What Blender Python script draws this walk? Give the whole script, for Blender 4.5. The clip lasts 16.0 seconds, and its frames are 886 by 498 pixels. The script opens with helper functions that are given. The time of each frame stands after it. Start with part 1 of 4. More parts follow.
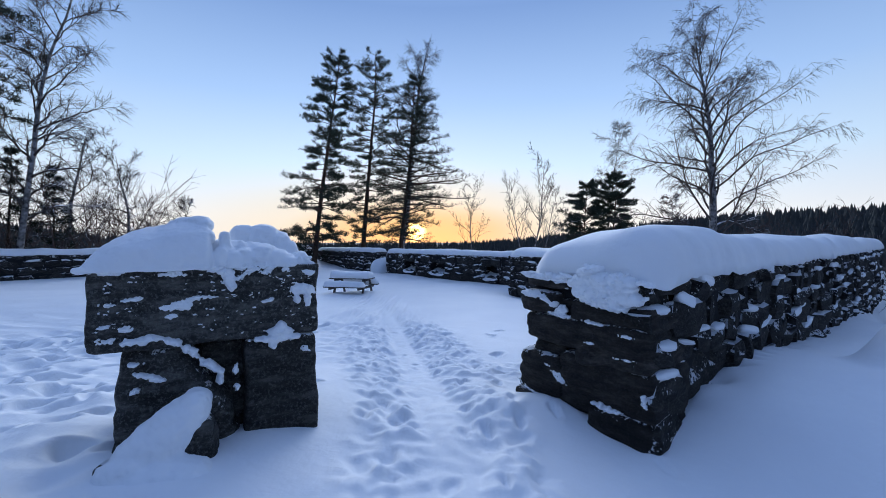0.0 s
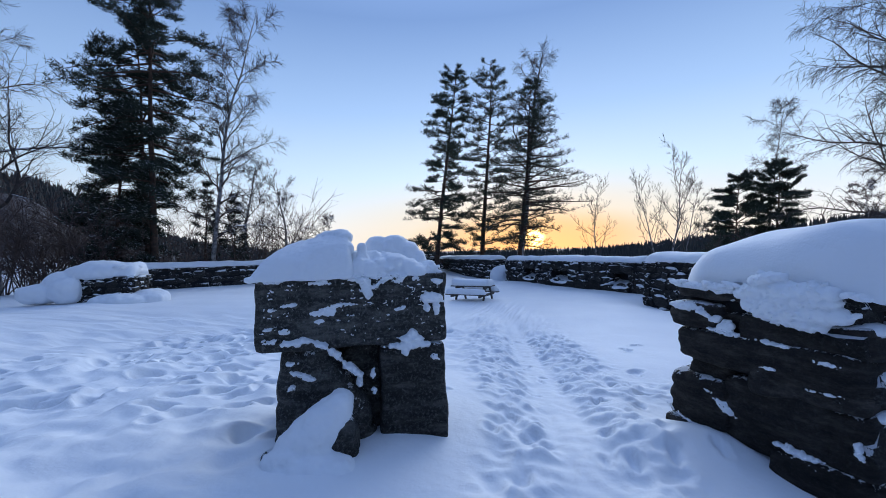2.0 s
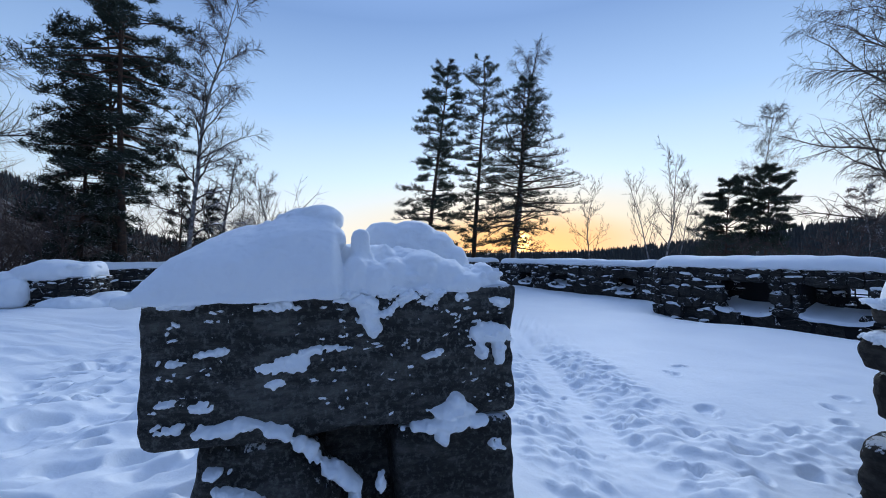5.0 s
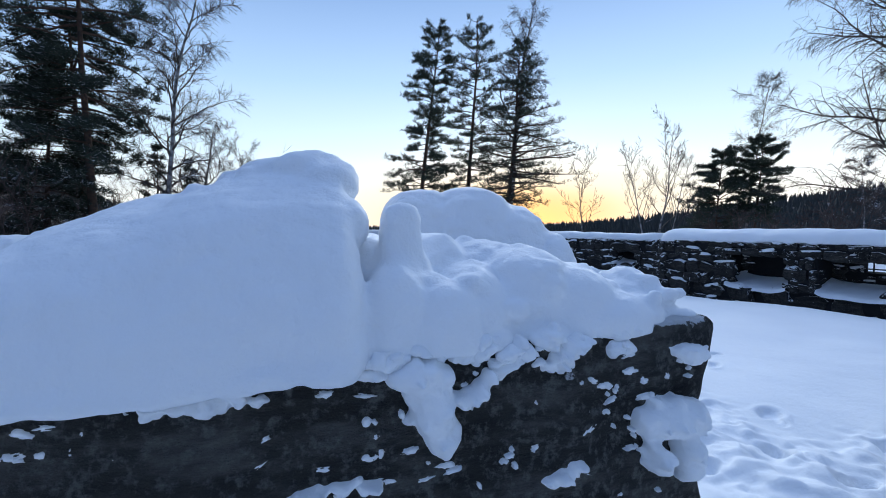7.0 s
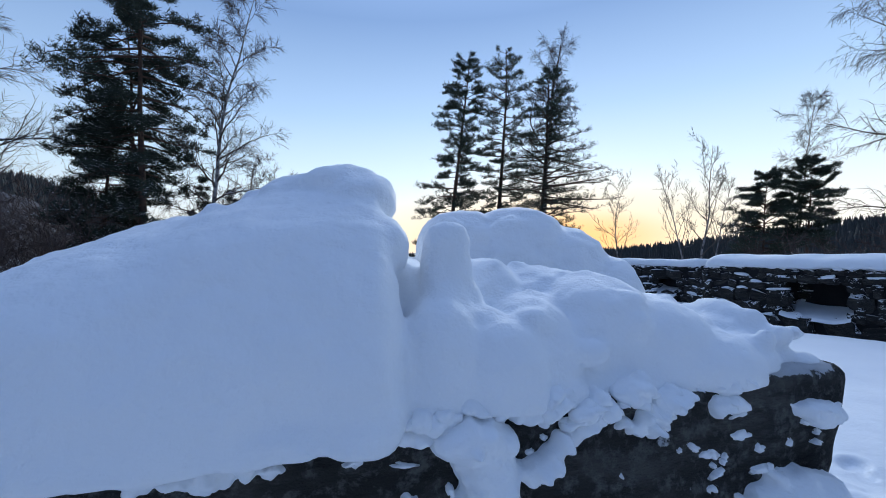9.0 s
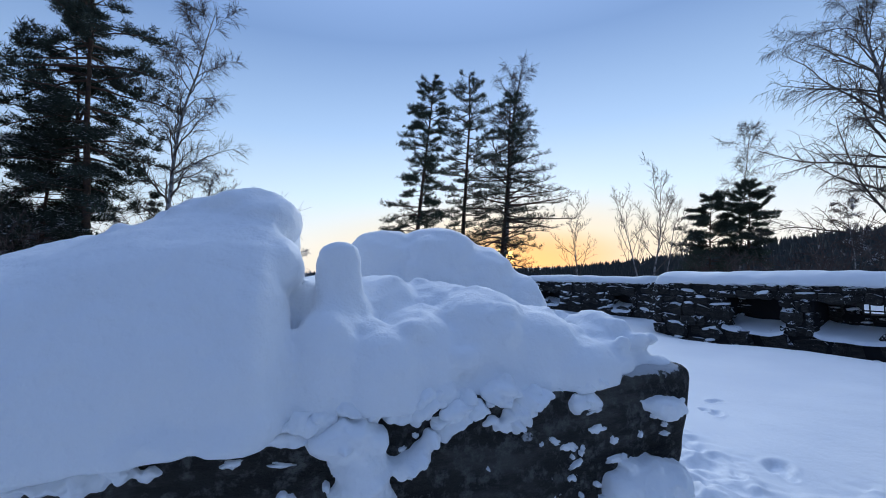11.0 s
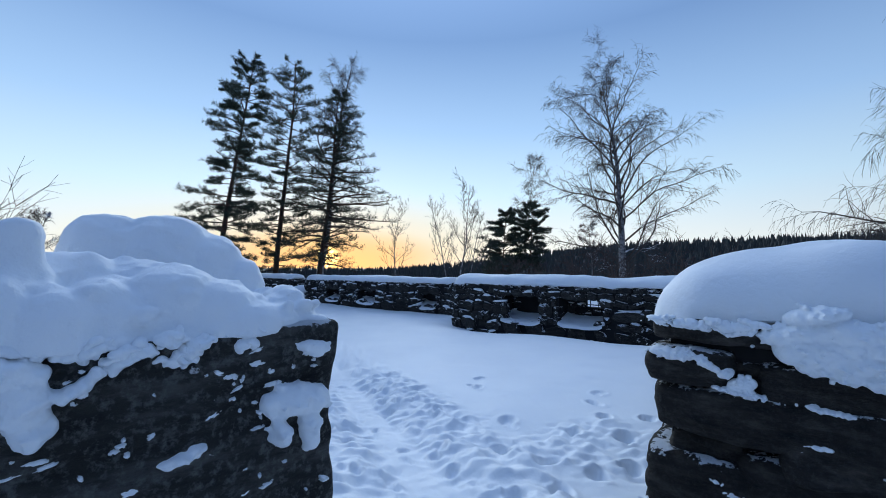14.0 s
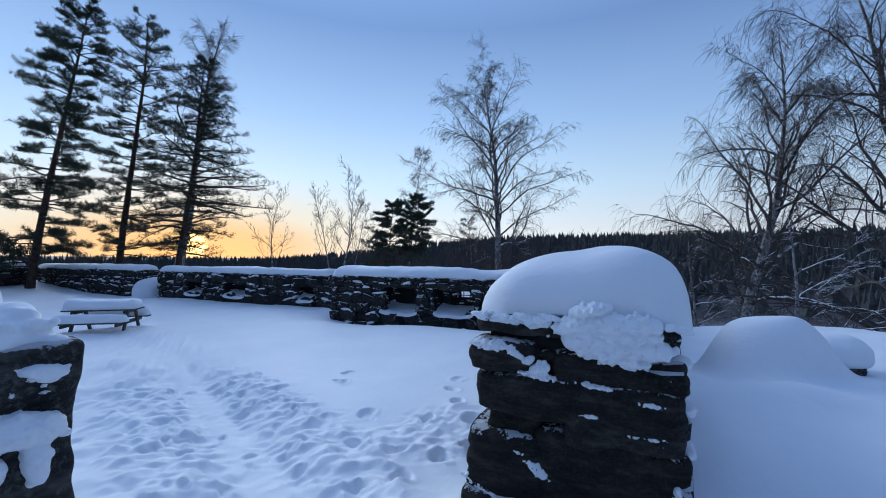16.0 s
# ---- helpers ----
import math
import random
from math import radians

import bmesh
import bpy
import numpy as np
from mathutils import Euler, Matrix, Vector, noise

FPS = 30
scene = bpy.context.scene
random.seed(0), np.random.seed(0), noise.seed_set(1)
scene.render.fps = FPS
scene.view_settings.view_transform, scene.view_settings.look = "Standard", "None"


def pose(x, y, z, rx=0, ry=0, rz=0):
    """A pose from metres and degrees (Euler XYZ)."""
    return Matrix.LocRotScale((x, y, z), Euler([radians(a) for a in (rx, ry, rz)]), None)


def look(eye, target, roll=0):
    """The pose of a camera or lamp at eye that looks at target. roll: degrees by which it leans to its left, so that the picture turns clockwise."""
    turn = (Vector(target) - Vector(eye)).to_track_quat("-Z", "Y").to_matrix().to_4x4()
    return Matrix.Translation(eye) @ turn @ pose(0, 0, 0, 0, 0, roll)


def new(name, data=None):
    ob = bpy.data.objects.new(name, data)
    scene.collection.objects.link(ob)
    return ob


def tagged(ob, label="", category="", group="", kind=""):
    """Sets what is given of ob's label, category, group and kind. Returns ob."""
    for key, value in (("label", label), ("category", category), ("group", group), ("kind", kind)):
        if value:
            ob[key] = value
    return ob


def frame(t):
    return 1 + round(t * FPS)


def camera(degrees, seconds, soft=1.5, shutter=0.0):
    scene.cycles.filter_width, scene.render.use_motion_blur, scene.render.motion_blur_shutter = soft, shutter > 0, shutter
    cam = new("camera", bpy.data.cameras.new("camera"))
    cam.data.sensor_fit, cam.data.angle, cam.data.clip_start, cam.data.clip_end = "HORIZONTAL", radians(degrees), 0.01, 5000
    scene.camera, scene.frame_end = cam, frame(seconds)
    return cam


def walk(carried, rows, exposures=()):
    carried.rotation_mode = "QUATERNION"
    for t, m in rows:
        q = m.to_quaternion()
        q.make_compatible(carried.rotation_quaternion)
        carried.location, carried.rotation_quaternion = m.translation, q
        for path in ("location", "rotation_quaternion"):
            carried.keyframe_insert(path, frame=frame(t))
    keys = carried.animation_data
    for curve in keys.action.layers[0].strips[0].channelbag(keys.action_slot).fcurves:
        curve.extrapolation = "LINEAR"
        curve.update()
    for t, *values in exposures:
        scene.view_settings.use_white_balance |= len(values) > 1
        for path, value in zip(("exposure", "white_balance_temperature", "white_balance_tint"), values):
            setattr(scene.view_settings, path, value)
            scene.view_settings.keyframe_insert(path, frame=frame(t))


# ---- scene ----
cam = camera(95.7, 16.0, soft=0.9)
PATH = [
    (0, (-0.002, 0.048, 1.895), (-0.007, 2.048, 1.86), -0.1),
    (0.5, (-0.001, 0.048, 1.892), (-0.106, 2.045, 1.874), -0.6),
    (1, (-0.039, 0.096, 1.903), (-0.299, 2.079, 1.902), -1.0),
    (1.5, (-0.075, 0.144, 1.91), (-0.506, 2.097, 1.92), -1.3),
    (2, (-0.092, 0.167, 1.897), (-0.672, 2.081, 1.906), -1.4),
    (2.5, (-0.132, 0.182, 1.887), (-0.829, 2.056, 1.891), -1.4),
    (3, (-0.22, 0.321, 1.891), (-0.971, 2.174, 1.899), -1.2),
    (3.5, (-0.401, 0.556, 1.892), (-1.152, 2.409, 1.929), -1.2),
    (4, (-0.435, 0.76, 1.883), (-1.149, 2.627, 1.942), -0.9),
    (4.5, (-0.635, 1.104, 1.869), (-1.204, 3.02, 1.922), -1.0),
    (7, (-1.352, 2.251, 1.933), (-1.81, 4.194, 1.812), -1.0),
    (7.5, (-1.451, 2.31, 1.945), (-1.966, 4.239, 1.838), -1.1),
    (8, (-1.471, 2.358, 1.94), (-2.047, 4.272, 1.871), -0.8),
    (10.5, (-1.287, 2.368, 1.922), (-1.879, 4.276, 2.019), -1.5),
    (11, (-1.275, 2.332, 1.924), (-1.711, 4.282, 2.025), -1.4),
    (11.5, (-1.259, 2.293, 1.926), (-1.553, 4.269, 2.023), -1.2),
    (12, (-1.149, 2.236, 1.893), (-1.302, 4.227, 1.996), -0.6),
    (12.5, (-1.032, 2.144, 1.88), (-1.04, 4.142, 1.968), -0.2),
    (13, (-0.956, 2.075, 1.876), (-0.818, 4.068, 1.96), -0.0),
    (13.5, (-0.942, 2.032, 1.873), (-0.661, 4.011, 1.957), 0.1),
    (14, (-0.941, 2.013, 1.877), (-0.523, 3.966, 1.971), 0.1),
    (14.5, (-0.912, 1.971, 1.9), (-0.336, 3.883, 2.002), 0.2),
    (15, (-0.833, 1.887, 1.925), (-0.104, 3.747, 2.029), 0.3),
    (15.5, (-0.809, 1.871, 1.932), (0.043, 3.678, 2.016), 0.5),
    (16, (-0.661, 1.836, 1.946), (0.276, 3.602, 1.995), 0.5),
]
walk(cam, [(t, look(eye, target, roll)) for t, eye, target, roll in PATH],
     exposures=((0.0, -0.04, 6450, 12), (4.5, -0.02, 6500, 10), (6.8, 0.27, 6850, 8), (8.2, 0.24, 6850, 8), (10.3, 0.0, 6800, 10), (12.0, 0.0, 6650, 8), (14.0, 0.0, 6500, 5), (16.0, -0.08, 6300, 8)))

# ---- world, sun, exposure ----
SUN_AZ = math.atan2(-139.0, 2000.0)          # from +y towards +x
SUN_DIR = Vector((math.sin(SUN_AZ), math.cos(SUN_AZ), math.tan(radians(1.4)))).normalized()
world = bpy.data.worlds.new("winter_dusk")
scene.world = world
world.use_nodes = True


def build_world():
    nt = world.node_tree
    nt.nodes.clear()
    N, L = nt.nodes.new, nt.links.new
    out, bg = N("ShaderNodeOutputWorld"), N("ShaderNodeBackground")
    sky = N("ShaderNodeTexSky")
    sky.sky_type, sky.sun_disc = "NISHITA", False
    sky.sun_elevation, sky.sun_rotation = radians(2.5), SUN_AZ
    sky.altitude, sky.air_density, sky.dust_density, sky.ozone_density = 150, 1.0, 0.6, 2.0
    gain = N("ShaderNodeVectorMath"); gain.operation = "SCALE"; gain.inputs[3].default_value = SKY_GAIN
    L(sky.outputs[0], gain.inputs[0])
    # hand-set sky gradient from horizon to zenith, raised overhead to brighten the snow
    tc, sep = N("ShaderNodeTexCoord"), N("ShaderNodeSeparateXYZ")
    L(tc.outputs["Generated"], sep.inputs[0])
    ramp = N("ShaderNodeValToRGB")
    els = ramp.color_ramp.elements
    els[0].position, els[0].color = 0.0, (1.0, 0.98, 0.94, 1)
    els[1].position, els[1].color = 1.0, (0.46, 0.68, 1.18, 1)
    for p, c in ((0.06, (0.98, 1.0, 1.02, 1)), (0.18, (0.70, 0.90, 1.10, 1)), (0.32, (0.44, 0.66, 1.02, 1)), (0.50, (0.235, 0.395, 0.74, 1)), (0.68, (0.37, 0.57, 1.02, 1))):
        e = els.new(p); e.color = c
    L(sep.outputs[2], ramp.inputs[0])
    # warmth around the setting sun
    dot = N("ShaderNodeVectorMath"); dot.operation = "DOT_PRODUCT"; dot.inputs[1].default_value = SUN_DIR
    L(tc.outputs["Generated"], dot.inputs[0])
    stretch = N("ShaderNodeVectorMath"); stretch.operation = "MULTIPLY"; stretch.inputs[1].default_value = (1, 1, 4.2)
    norm = N("ShaderNodeVectorMath"); norm.operation = "NORMALIZE"
    dot2 = N("ShaderNodeVectorMath"); dot2.operation = "DOT_PRODUCT"
    dot2.inputs[1].default_value = Vector((SUN_DIR.x, SUN_DIR.y, SUN_DIR.z * 4.2)).normalized()
    L(tc.outputs["Generated"], stretch.inputs[0]); L(stretch.outputs[0], norm.inputs[0]); L(norm.outputs[0], dot2.inputs[0])
    flat = N("ShaderNodeVectorMath"); flat.operation = "DOT_PRODUCT"
    flat.inputs[1].default_value = Vector((SUN_DIR.x, SUN_DIR.y, 0)).normalized()
    L(tc.outputs["Generated"], flat.inputs[0])
    side = N("ShaderNodeMapRange"); side.inputs[1].default_value, side.inputs[2].default_value = -0.85, 1.0
    side.inputs[3].default_value, side.inputs[4].default_value = 0.0, 1.0
    L(flat.outputs["Value"], side.inputs[0])
    east = N("ShaderNodeMix"); east.data_type = "RGBA"
    east.inputs[6].default_value, east.inputs[7].default_value = (0.23, 0.29, 0.41, 1), (1.16, 1.18, 1.20, 1)
    L(side.outputs[0], east.inputs[0])
    tint = N("ShaderNodeVectorMath"); tint.operation = "MULTIPLY"
    L(ramp.outputs[0], tint.inputs[0]); L(east.outputs[2], tint.inputs[1])
    last = tint.outputs[0]
    for src, lo, hi, col, amount in ((dot2, 0.80, 1.0, (1.0, 0.86, 0.64, 1), 0.75), (dot2, 0.945, 1.0, (1.0, 0.54, 0.17, 1), 0.72), (dot, 0.9996, 0.99994, (6.0, 4.0, 1.5, 1), 1.0)):
        m = N("ShaderNodeMapRange"); m.interpolation_type = "SMOOTHSTEP"
        m.inputs[1].default_value, m.inputs[2].default_value, m.inputs[3].default_value, m.inputs[4].default_value = lo, hi, 0, amount
        L(src.outputs["Value"], m.inputs[0])
        mix = N("ShaderNodeMix"); mix.data_type = "RGBA"; mix.inputs[7].default_value = col
        L(m.outputs[0], mix.inputs[0]); L(last, mix.inputs[6])
        last = mix.outputs[2]
    blend = N("ShaderNodeMix"); blend.data_type = "RGBA"; blend.inputs[0].default_value = 0.85
    L(gain.outputs[0], blend.inputs[6]); L(last, blend.inputs[7])
    L(blend.outputs[2], bg.inputs[0])
    bg.inputs[1].default_value = 1.0
    L(bg.outputs[0], out.inputs[0])


SKY_GAIN = 0.12
build_world()
# Added wide lamp at 19 degrees for western sky glow; sun stands at 1.4.
sun = new("sun", bpy.data.lights.new("sun", "SUN"))
sun.data.energy, sun.data.angle, sun.data.color = 1.85, radians(50.0), (0.80, 0.90, 1.0)
sun.matrix_world = look(Vector((SUN_DIR.x, SUN_DIR.y, math.tan(radians(19)))) * 60, (0, 0, 0))


# ---- materials ----
def material(name):
    m = bpy.data.materials.new(name)
    m.use_nodes = True
    nt = m.node_tree
    return m, nt, nt.nodes["Principled BSDF"], nt.nodes.new, nt.links.new


def noise_node(nt, vec, scale, detail=6, rough=0.6):
    n = nt.nodes.new("ShaderNodeTexNoise")
    n.inputs["Scale"].default_value, n.inputs["Detail"].default_value, n.inputs["Roughness"].default_value = scale, detail, rough
    nt.links.new(vec, n.inputs["Vector"])
    return n.outputs[0]


def ramp_node(nt, value, stops):
    r = nt.nodes.new("ShaderNodeValToRGB")
    els = r.color_ramp.elements
    els[0].position, els[0].color = stops[0][0], (*stops[0][1], 1)
    els[1].position, els[1].color = stops[-1][0], (*stops[-1][1], 1)
    for p, c in stops[1:-1]:
        els.new(p).color = (*c, 1)
    nt.links.new(value, r.inputs[0])
    return r.outputs[0]


def bump_node(nt, value, strength, distance, normal=None):
    b = nt.nodes.new("ShaderNodeBump")
    b.inputs["Strength"].default_value, b.inputs["Distance"].default_value = strength, distance
    nt.links.new(value, b.inputs["Height"])
    if normal:
        nt.links.new(normal, b.inputs["Normal"])
    return b.outputs[0]


def snow_material():
    m, nt, bsdf, N, L = material("snow")
    pos = N("ShaderNodeNewGeometry").outputs["Position"]
    tone = ramp_node(nt, noise_node(nt, pos, 0.7, 4), ((0.3, (0.87, 0.885, 0.905)), (0.7, (0.93, 0.94, 0.945))))
    L(tone, bsdf.inputs["Base Color"])
    bsdf.inputs["Roughness"].default_value = 0.62
    bsdf.inputs["Specular IOR Level"].default_value = 0.38
    coarse = bump_node(nt, noise_node(nt, pos, 9, 5), 0.35, 0.03)
    L(bump_node(nt, noise_node(nt, pos, 160, 3), 0.35, 0.004, coarse), bsdf.inputs["Normal"])
    return m


def ground_material():
    """Snow; on the wooded hillsides, above the site and far off, dark brush shows through it."""
    m = SNOW.copy()
    m.name = "snow_and_brush"
    nt = m.node_tree
    bsdf = nt.nodes["Principled BSDF"]
    N, L = nt.nodes.new, nt.links.new
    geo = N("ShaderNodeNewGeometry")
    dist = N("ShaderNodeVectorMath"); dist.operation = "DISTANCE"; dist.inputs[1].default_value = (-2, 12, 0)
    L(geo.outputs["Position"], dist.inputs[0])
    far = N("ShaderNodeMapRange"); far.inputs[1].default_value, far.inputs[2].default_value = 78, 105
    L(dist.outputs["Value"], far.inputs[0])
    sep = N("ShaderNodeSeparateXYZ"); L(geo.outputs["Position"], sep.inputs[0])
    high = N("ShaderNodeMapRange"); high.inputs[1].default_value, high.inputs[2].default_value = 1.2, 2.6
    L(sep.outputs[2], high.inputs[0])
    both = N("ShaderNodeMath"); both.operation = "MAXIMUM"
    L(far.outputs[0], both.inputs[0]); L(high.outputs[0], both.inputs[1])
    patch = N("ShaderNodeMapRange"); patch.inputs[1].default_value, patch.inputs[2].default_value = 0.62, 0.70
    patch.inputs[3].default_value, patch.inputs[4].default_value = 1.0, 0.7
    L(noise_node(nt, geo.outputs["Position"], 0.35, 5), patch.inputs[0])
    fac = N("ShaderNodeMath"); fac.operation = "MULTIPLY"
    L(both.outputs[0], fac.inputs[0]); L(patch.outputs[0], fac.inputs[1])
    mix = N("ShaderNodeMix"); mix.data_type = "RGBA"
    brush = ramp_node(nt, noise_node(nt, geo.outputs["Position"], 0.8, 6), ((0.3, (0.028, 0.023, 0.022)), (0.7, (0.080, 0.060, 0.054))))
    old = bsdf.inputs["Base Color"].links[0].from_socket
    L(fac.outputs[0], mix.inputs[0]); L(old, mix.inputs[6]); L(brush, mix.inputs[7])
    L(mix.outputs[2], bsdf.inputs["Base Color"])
    return m


def rock_material(name, dark, light, brown, snow_level, speck=0.62):
    """Rough dark rock with lichen specks and snow caught on it where it faces up or is pitted."""
    m, nt, bsdf, N, L = material(name)
    geo = N("ShaderNodeNewGeometry")
    pos = geo.outputs["Position"]
    squash = N("ShaderNodeVectorMath"); squash.operation = "MULTIPLY"; squash.inputs[1].default_value = (1, 1, 3.0)
    L(pos, squash.inputs[0])
    base = ramp_node(nt, noise_node(nt, squash.outputs[0], 5, 8, 0.65), ((0.28, dark), (0.5, brown), (0.72, light)))
    specks = ramp_node(nt, noise_node(nt, pos, 48, 4, 0.7), ((0.50, (0, 0, 0)), (0.66, (1, 1, 1))))
    lich = N("ShaderNodeMix"); lich.data_type = "RGBA"; lich.inputs[7].default_value = (0.20, 0.20, 0.185, 1)
    fac = N("ShaderNodeMath"); fac.operation = "MULTIPLY"; fac.inputs[1].default_value = speck
    L(specks, fac.inputs[0]); L(fac.outputs[0], lich.inputs[0]); L(base, lich.inputs[6])
    rnd = N("ShaderNodeObjectInfo").outputs["Random"]
    shade = N("ShaderNodeMapRange"); shade.inputs[3].default_value, shade.inputs[4].default_value = 0.65, 1.3
    L(rnd, shade.inputs[0])
    vary = N("ShaderNodeVectorMath"); vary.operation = "SCALE"
    L(lich.outputs[2], vary.inputs[0]); L(shade.outputs[0], vary.inputs[3])
    # snow
    sep = N("ShaderNodeSeparateXYZ"); L(geo.outputs["Normal"], sep.inputs[0])
    up = N("ShaderNodeMath"); up.operation = "MULTIPLY"; up.inputs[1].default_value = 0.30
    L(sep.outputs[2], up.inputs[0])
    add = N("ShaderNodeMath"); add.operation = "ADD"
    dust = N("ShaderNodeMath"); dust.operation = "MULTIPLY_ADD"; dust.inputs[1].default_value = 0.42
    L(noise_node(nt, pos, 34, 4, 0.6), dust.inputs[0])
    half = N("ShaderNodeMath"); half.operation = "MULTIPLY"; half.inputs[1].default_value = 0.64
    L(noise_node(nt, pos, 6.5, 7, 0.68), half.inputs[0]); L(half.outputs[0], dust.inputs[2])
    L(up.outputs[0], add.inputs[0]); L(dust.outputs[0], add.inputs[1])
    edge = N("ShaderNodeMapRange"); edge.inputs[1].default_value, edge.inputs[2].default_value = snow_level, snow_level + 0.03
    L(add.outputs[0], edge.inputs[0])
    mix = N("ShaderNodeMix"); mix.data_type = "RGBA"; mix.inputs[7].default_value = (0.84, 0.86, 0.89, 1)
    L(edge.outputs[0], mix.inputs[0]); L(vary.outputs[0], mix.inputs[6])
    L(mix.outputs[2], bsdf.inputs["Base Color"])
    bsdf.inputs["Roughness"].default_value = 0.82
    bsdf.inputs["Specular IOR Level"].default_value = 0.25
    b0 = bump_node(nt, noise_node(nt, pos, 55, 6, 0.7), 1.0, 0.014)
    b1 = bump_node(nt, noise_node(nt, squash.outputs[0], 14, 9, 0.7), 1.0, 0.04, b0)
    L(bump_node(nt, edge.outputs[0], 0.6, 0.012, b1), bsdf.inputs["Normal"])
    return m


def bark_material(name, dark, light, snow_level):
    m, nt, bsdf, N, L = material(name)
    geo = N("ShaderNodeNewGeometry")
    pos = geo.outputs["Position"]
    base = ramp_node(nt, noise_node(nt, pos, 4, 6), ((0.35, dark), (0.65, light)))
    sep = N("ShaderNodeSeparateXYZ"); L(geo.outputs["Normal"], sep.inputs[0])
    add = N("ShaderNodeMath"); add.operation = "ADD"; L(sep.outputs[2], add.inputs[0])
    amp = N("ShaderNodeMath"); amp.operation = "MULTIPLY"; amp.inputs[1].default_value = 0.8
    L(noise_node(nt, pos, 1.3, 4), amp.inputs[0]); L(amp.outputs[0], add.inputs[1])
    edge = N("ShaderNodeMapRange"); edge.inputs[1].default_value, edge.inputs[2].default_value = snow_level, snow_level + 0.15
    L(add.outputs[0], edge.inputs[0])
    mix = N("ShaderNodeMix"); mix.data_type = "RGBA"; mix.inputs[7].default_value = (0.82, 0.84, 0.87, 1)
    L(edge.outputs[0], mix.inputs[0]); L(base, mix.inputs[6])
    L(mix.outputs[2], bsdf.inputs["Base Color"])
    bsdf.inputs["Roughness"].default_value = 0.9
    return m


def plain_material(name, a, b, scale, rough=0.8):
    m, nt, bsdf, N, L = material(name)
    pos = N("ShaderNodeNewGeometry").outputs["Position"]
    L(ramp_node(nt, noise_node(nt, pos, scale, 6), ((0.3, a), (0.7, b))), bsdf.inputs["Base Color"])
    bsdf.inputs["Roughness"].default_value = rough
    L(bump_node(nt, noise_node(nt, pos, scale * 6, 5), 0.4, 0.01), bsdf.inputs["Normal"])
    return m


SNOW = snow_material()
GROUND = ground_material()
ROCK = rock_material("dark_gneiss", (0.013, 0.013, 0.013), (0.190, 0.180, 0.160), (0.056, 0.053, 0.047), 0.735, 0.8)
SCHIST = rock_material("dark_schist", (0.009, 0.009, 0.009), (0.075, 0.066, 0.056), (0.024, 0.021, 0.018), 0.660, 0.3)
SCHIST_BARE = rock_material("bare_schist", (0.010, 0.010, 0.011), (0.100, 0.085, 0.072), (0.036, 0.030, 0.025), 0.80, 0.12)
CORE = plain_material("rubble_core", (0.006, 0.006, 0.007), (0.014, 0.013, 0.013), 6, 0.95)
PINE_BARK = bark_material("pine_bark", (0.035, 0.024, 0.018), (0.10, 0.055, 0.035), 1.25)
BIRCH_BARK = bark_material("birch_bark", (0.06, 0.052, 0.05), (0.38, 0.36, 0.35), 1.15)
TWIG = bark_material("frosted_twig", (0.045, 0.034, 0.030), (0.09, 0.07, 0.06), 1.12)
THICKET = bark_material("brown_brush", (0.045, 0.028, 0.024), (0.10, 0.065, 0.052), 1.30)
TWIG_SNOWY = bark_material("snowy_twig", (0.050, 0.038, 0.034), (0.10, 0.08, 0.07), 0.92)
NEEDLE = bark_material("needles", (0.018, 0.030, 0.020), (0.045, 0.060, 0.038), 1.30)
NEEDLE_SNOWY = bark_material("snowy_needles", (0.016, 0.026, 0.018), (0.040, 0.052, 0.034), 1.12)
WOODS = bark_material("far_conifers", (0.030, 0.036, 0.036), (0.070, 0.074, 0.070), 1.36)
TIMBER = plain_material("weathered_timber", (0.05, 0.042, 0.036), (0.13, 0.11, 0.095), 5)
IRON = plain_material("dark_iron", (0.02, 0.02, 0.022), (0.04, 0.04, 0.042), 8, 0.6)


# ---- mesh helpers ----
def part(name, bm, mat, parent=None, label=""):
    me = bpy.data.meshes.new(name)
    bm.to_mesh(me)
    bm.free()
    me.materials.append(mat)
    ob = new(name, me)
    ob.parent = parent
    return tagged(ob, label)


def mesh_part(name, verts, faces, mat, parent=None, label="", smooth=False):
    me = bpy.data.meshes.new(name)
    me.from_pydata(verts, [], faces)
    if smooth:
        me.shade_smooth()
    me.materials.append(mat)
    ob = new(name, me)
    ob.parent = parent
    return tagged(ob, label)


def empty(name, m=None):
    ob = new(name)
    if m is not None:
        ob.matrix_basis = m
    return ob


def wobble(x, y, s, seed=0.0):
    return noise.noise((x * s + seed * 17.3, y * s - seed * 9.1, seed * 3.7))


def smooth01(a, b, v):
    k = np.clip((v - a) / (b - a), 0, 1)
    return k * k * (3 - 2 * k)


def lattice(xs, ys, octaves, seed):
    """Smooth random relief over a grid, sum of value-noise octaves (cell size, height)."""
    rg = np.random.RandomState(seed)
    total = np.zeros((len(ys), len(xs)))
    for cell, height in octaves:
        table = rg.uniform(-1, 1, (256, 256))
        gx, gy = xs / cell, ys / cell
        ix, iy = np.floor(gx).astype(int), np.floor(gy).astype(int)
        fx, fy = gx - ix, gy - iy
        fx, fy = fx * fx * (3 - 2 * fx), fy * fy * (3 - 2 * fy)
        a = table[np.ix_(iy % 256, ix % 256)]
        b = table[np.ix_(iy % 256, (ix + 1) % 256)]
        c = table[np.ix_((iy + 1) % 256, ix % 256)]
        d = table[np.ix_((iy + 1) % 256, (ix + 1) % 256)]
        total += height * ((a * (1 - fx) + b * fx) * (1 - fy)[:, None] + (c * (1 - fx) + d * fx) * fy[:, None])
    return total


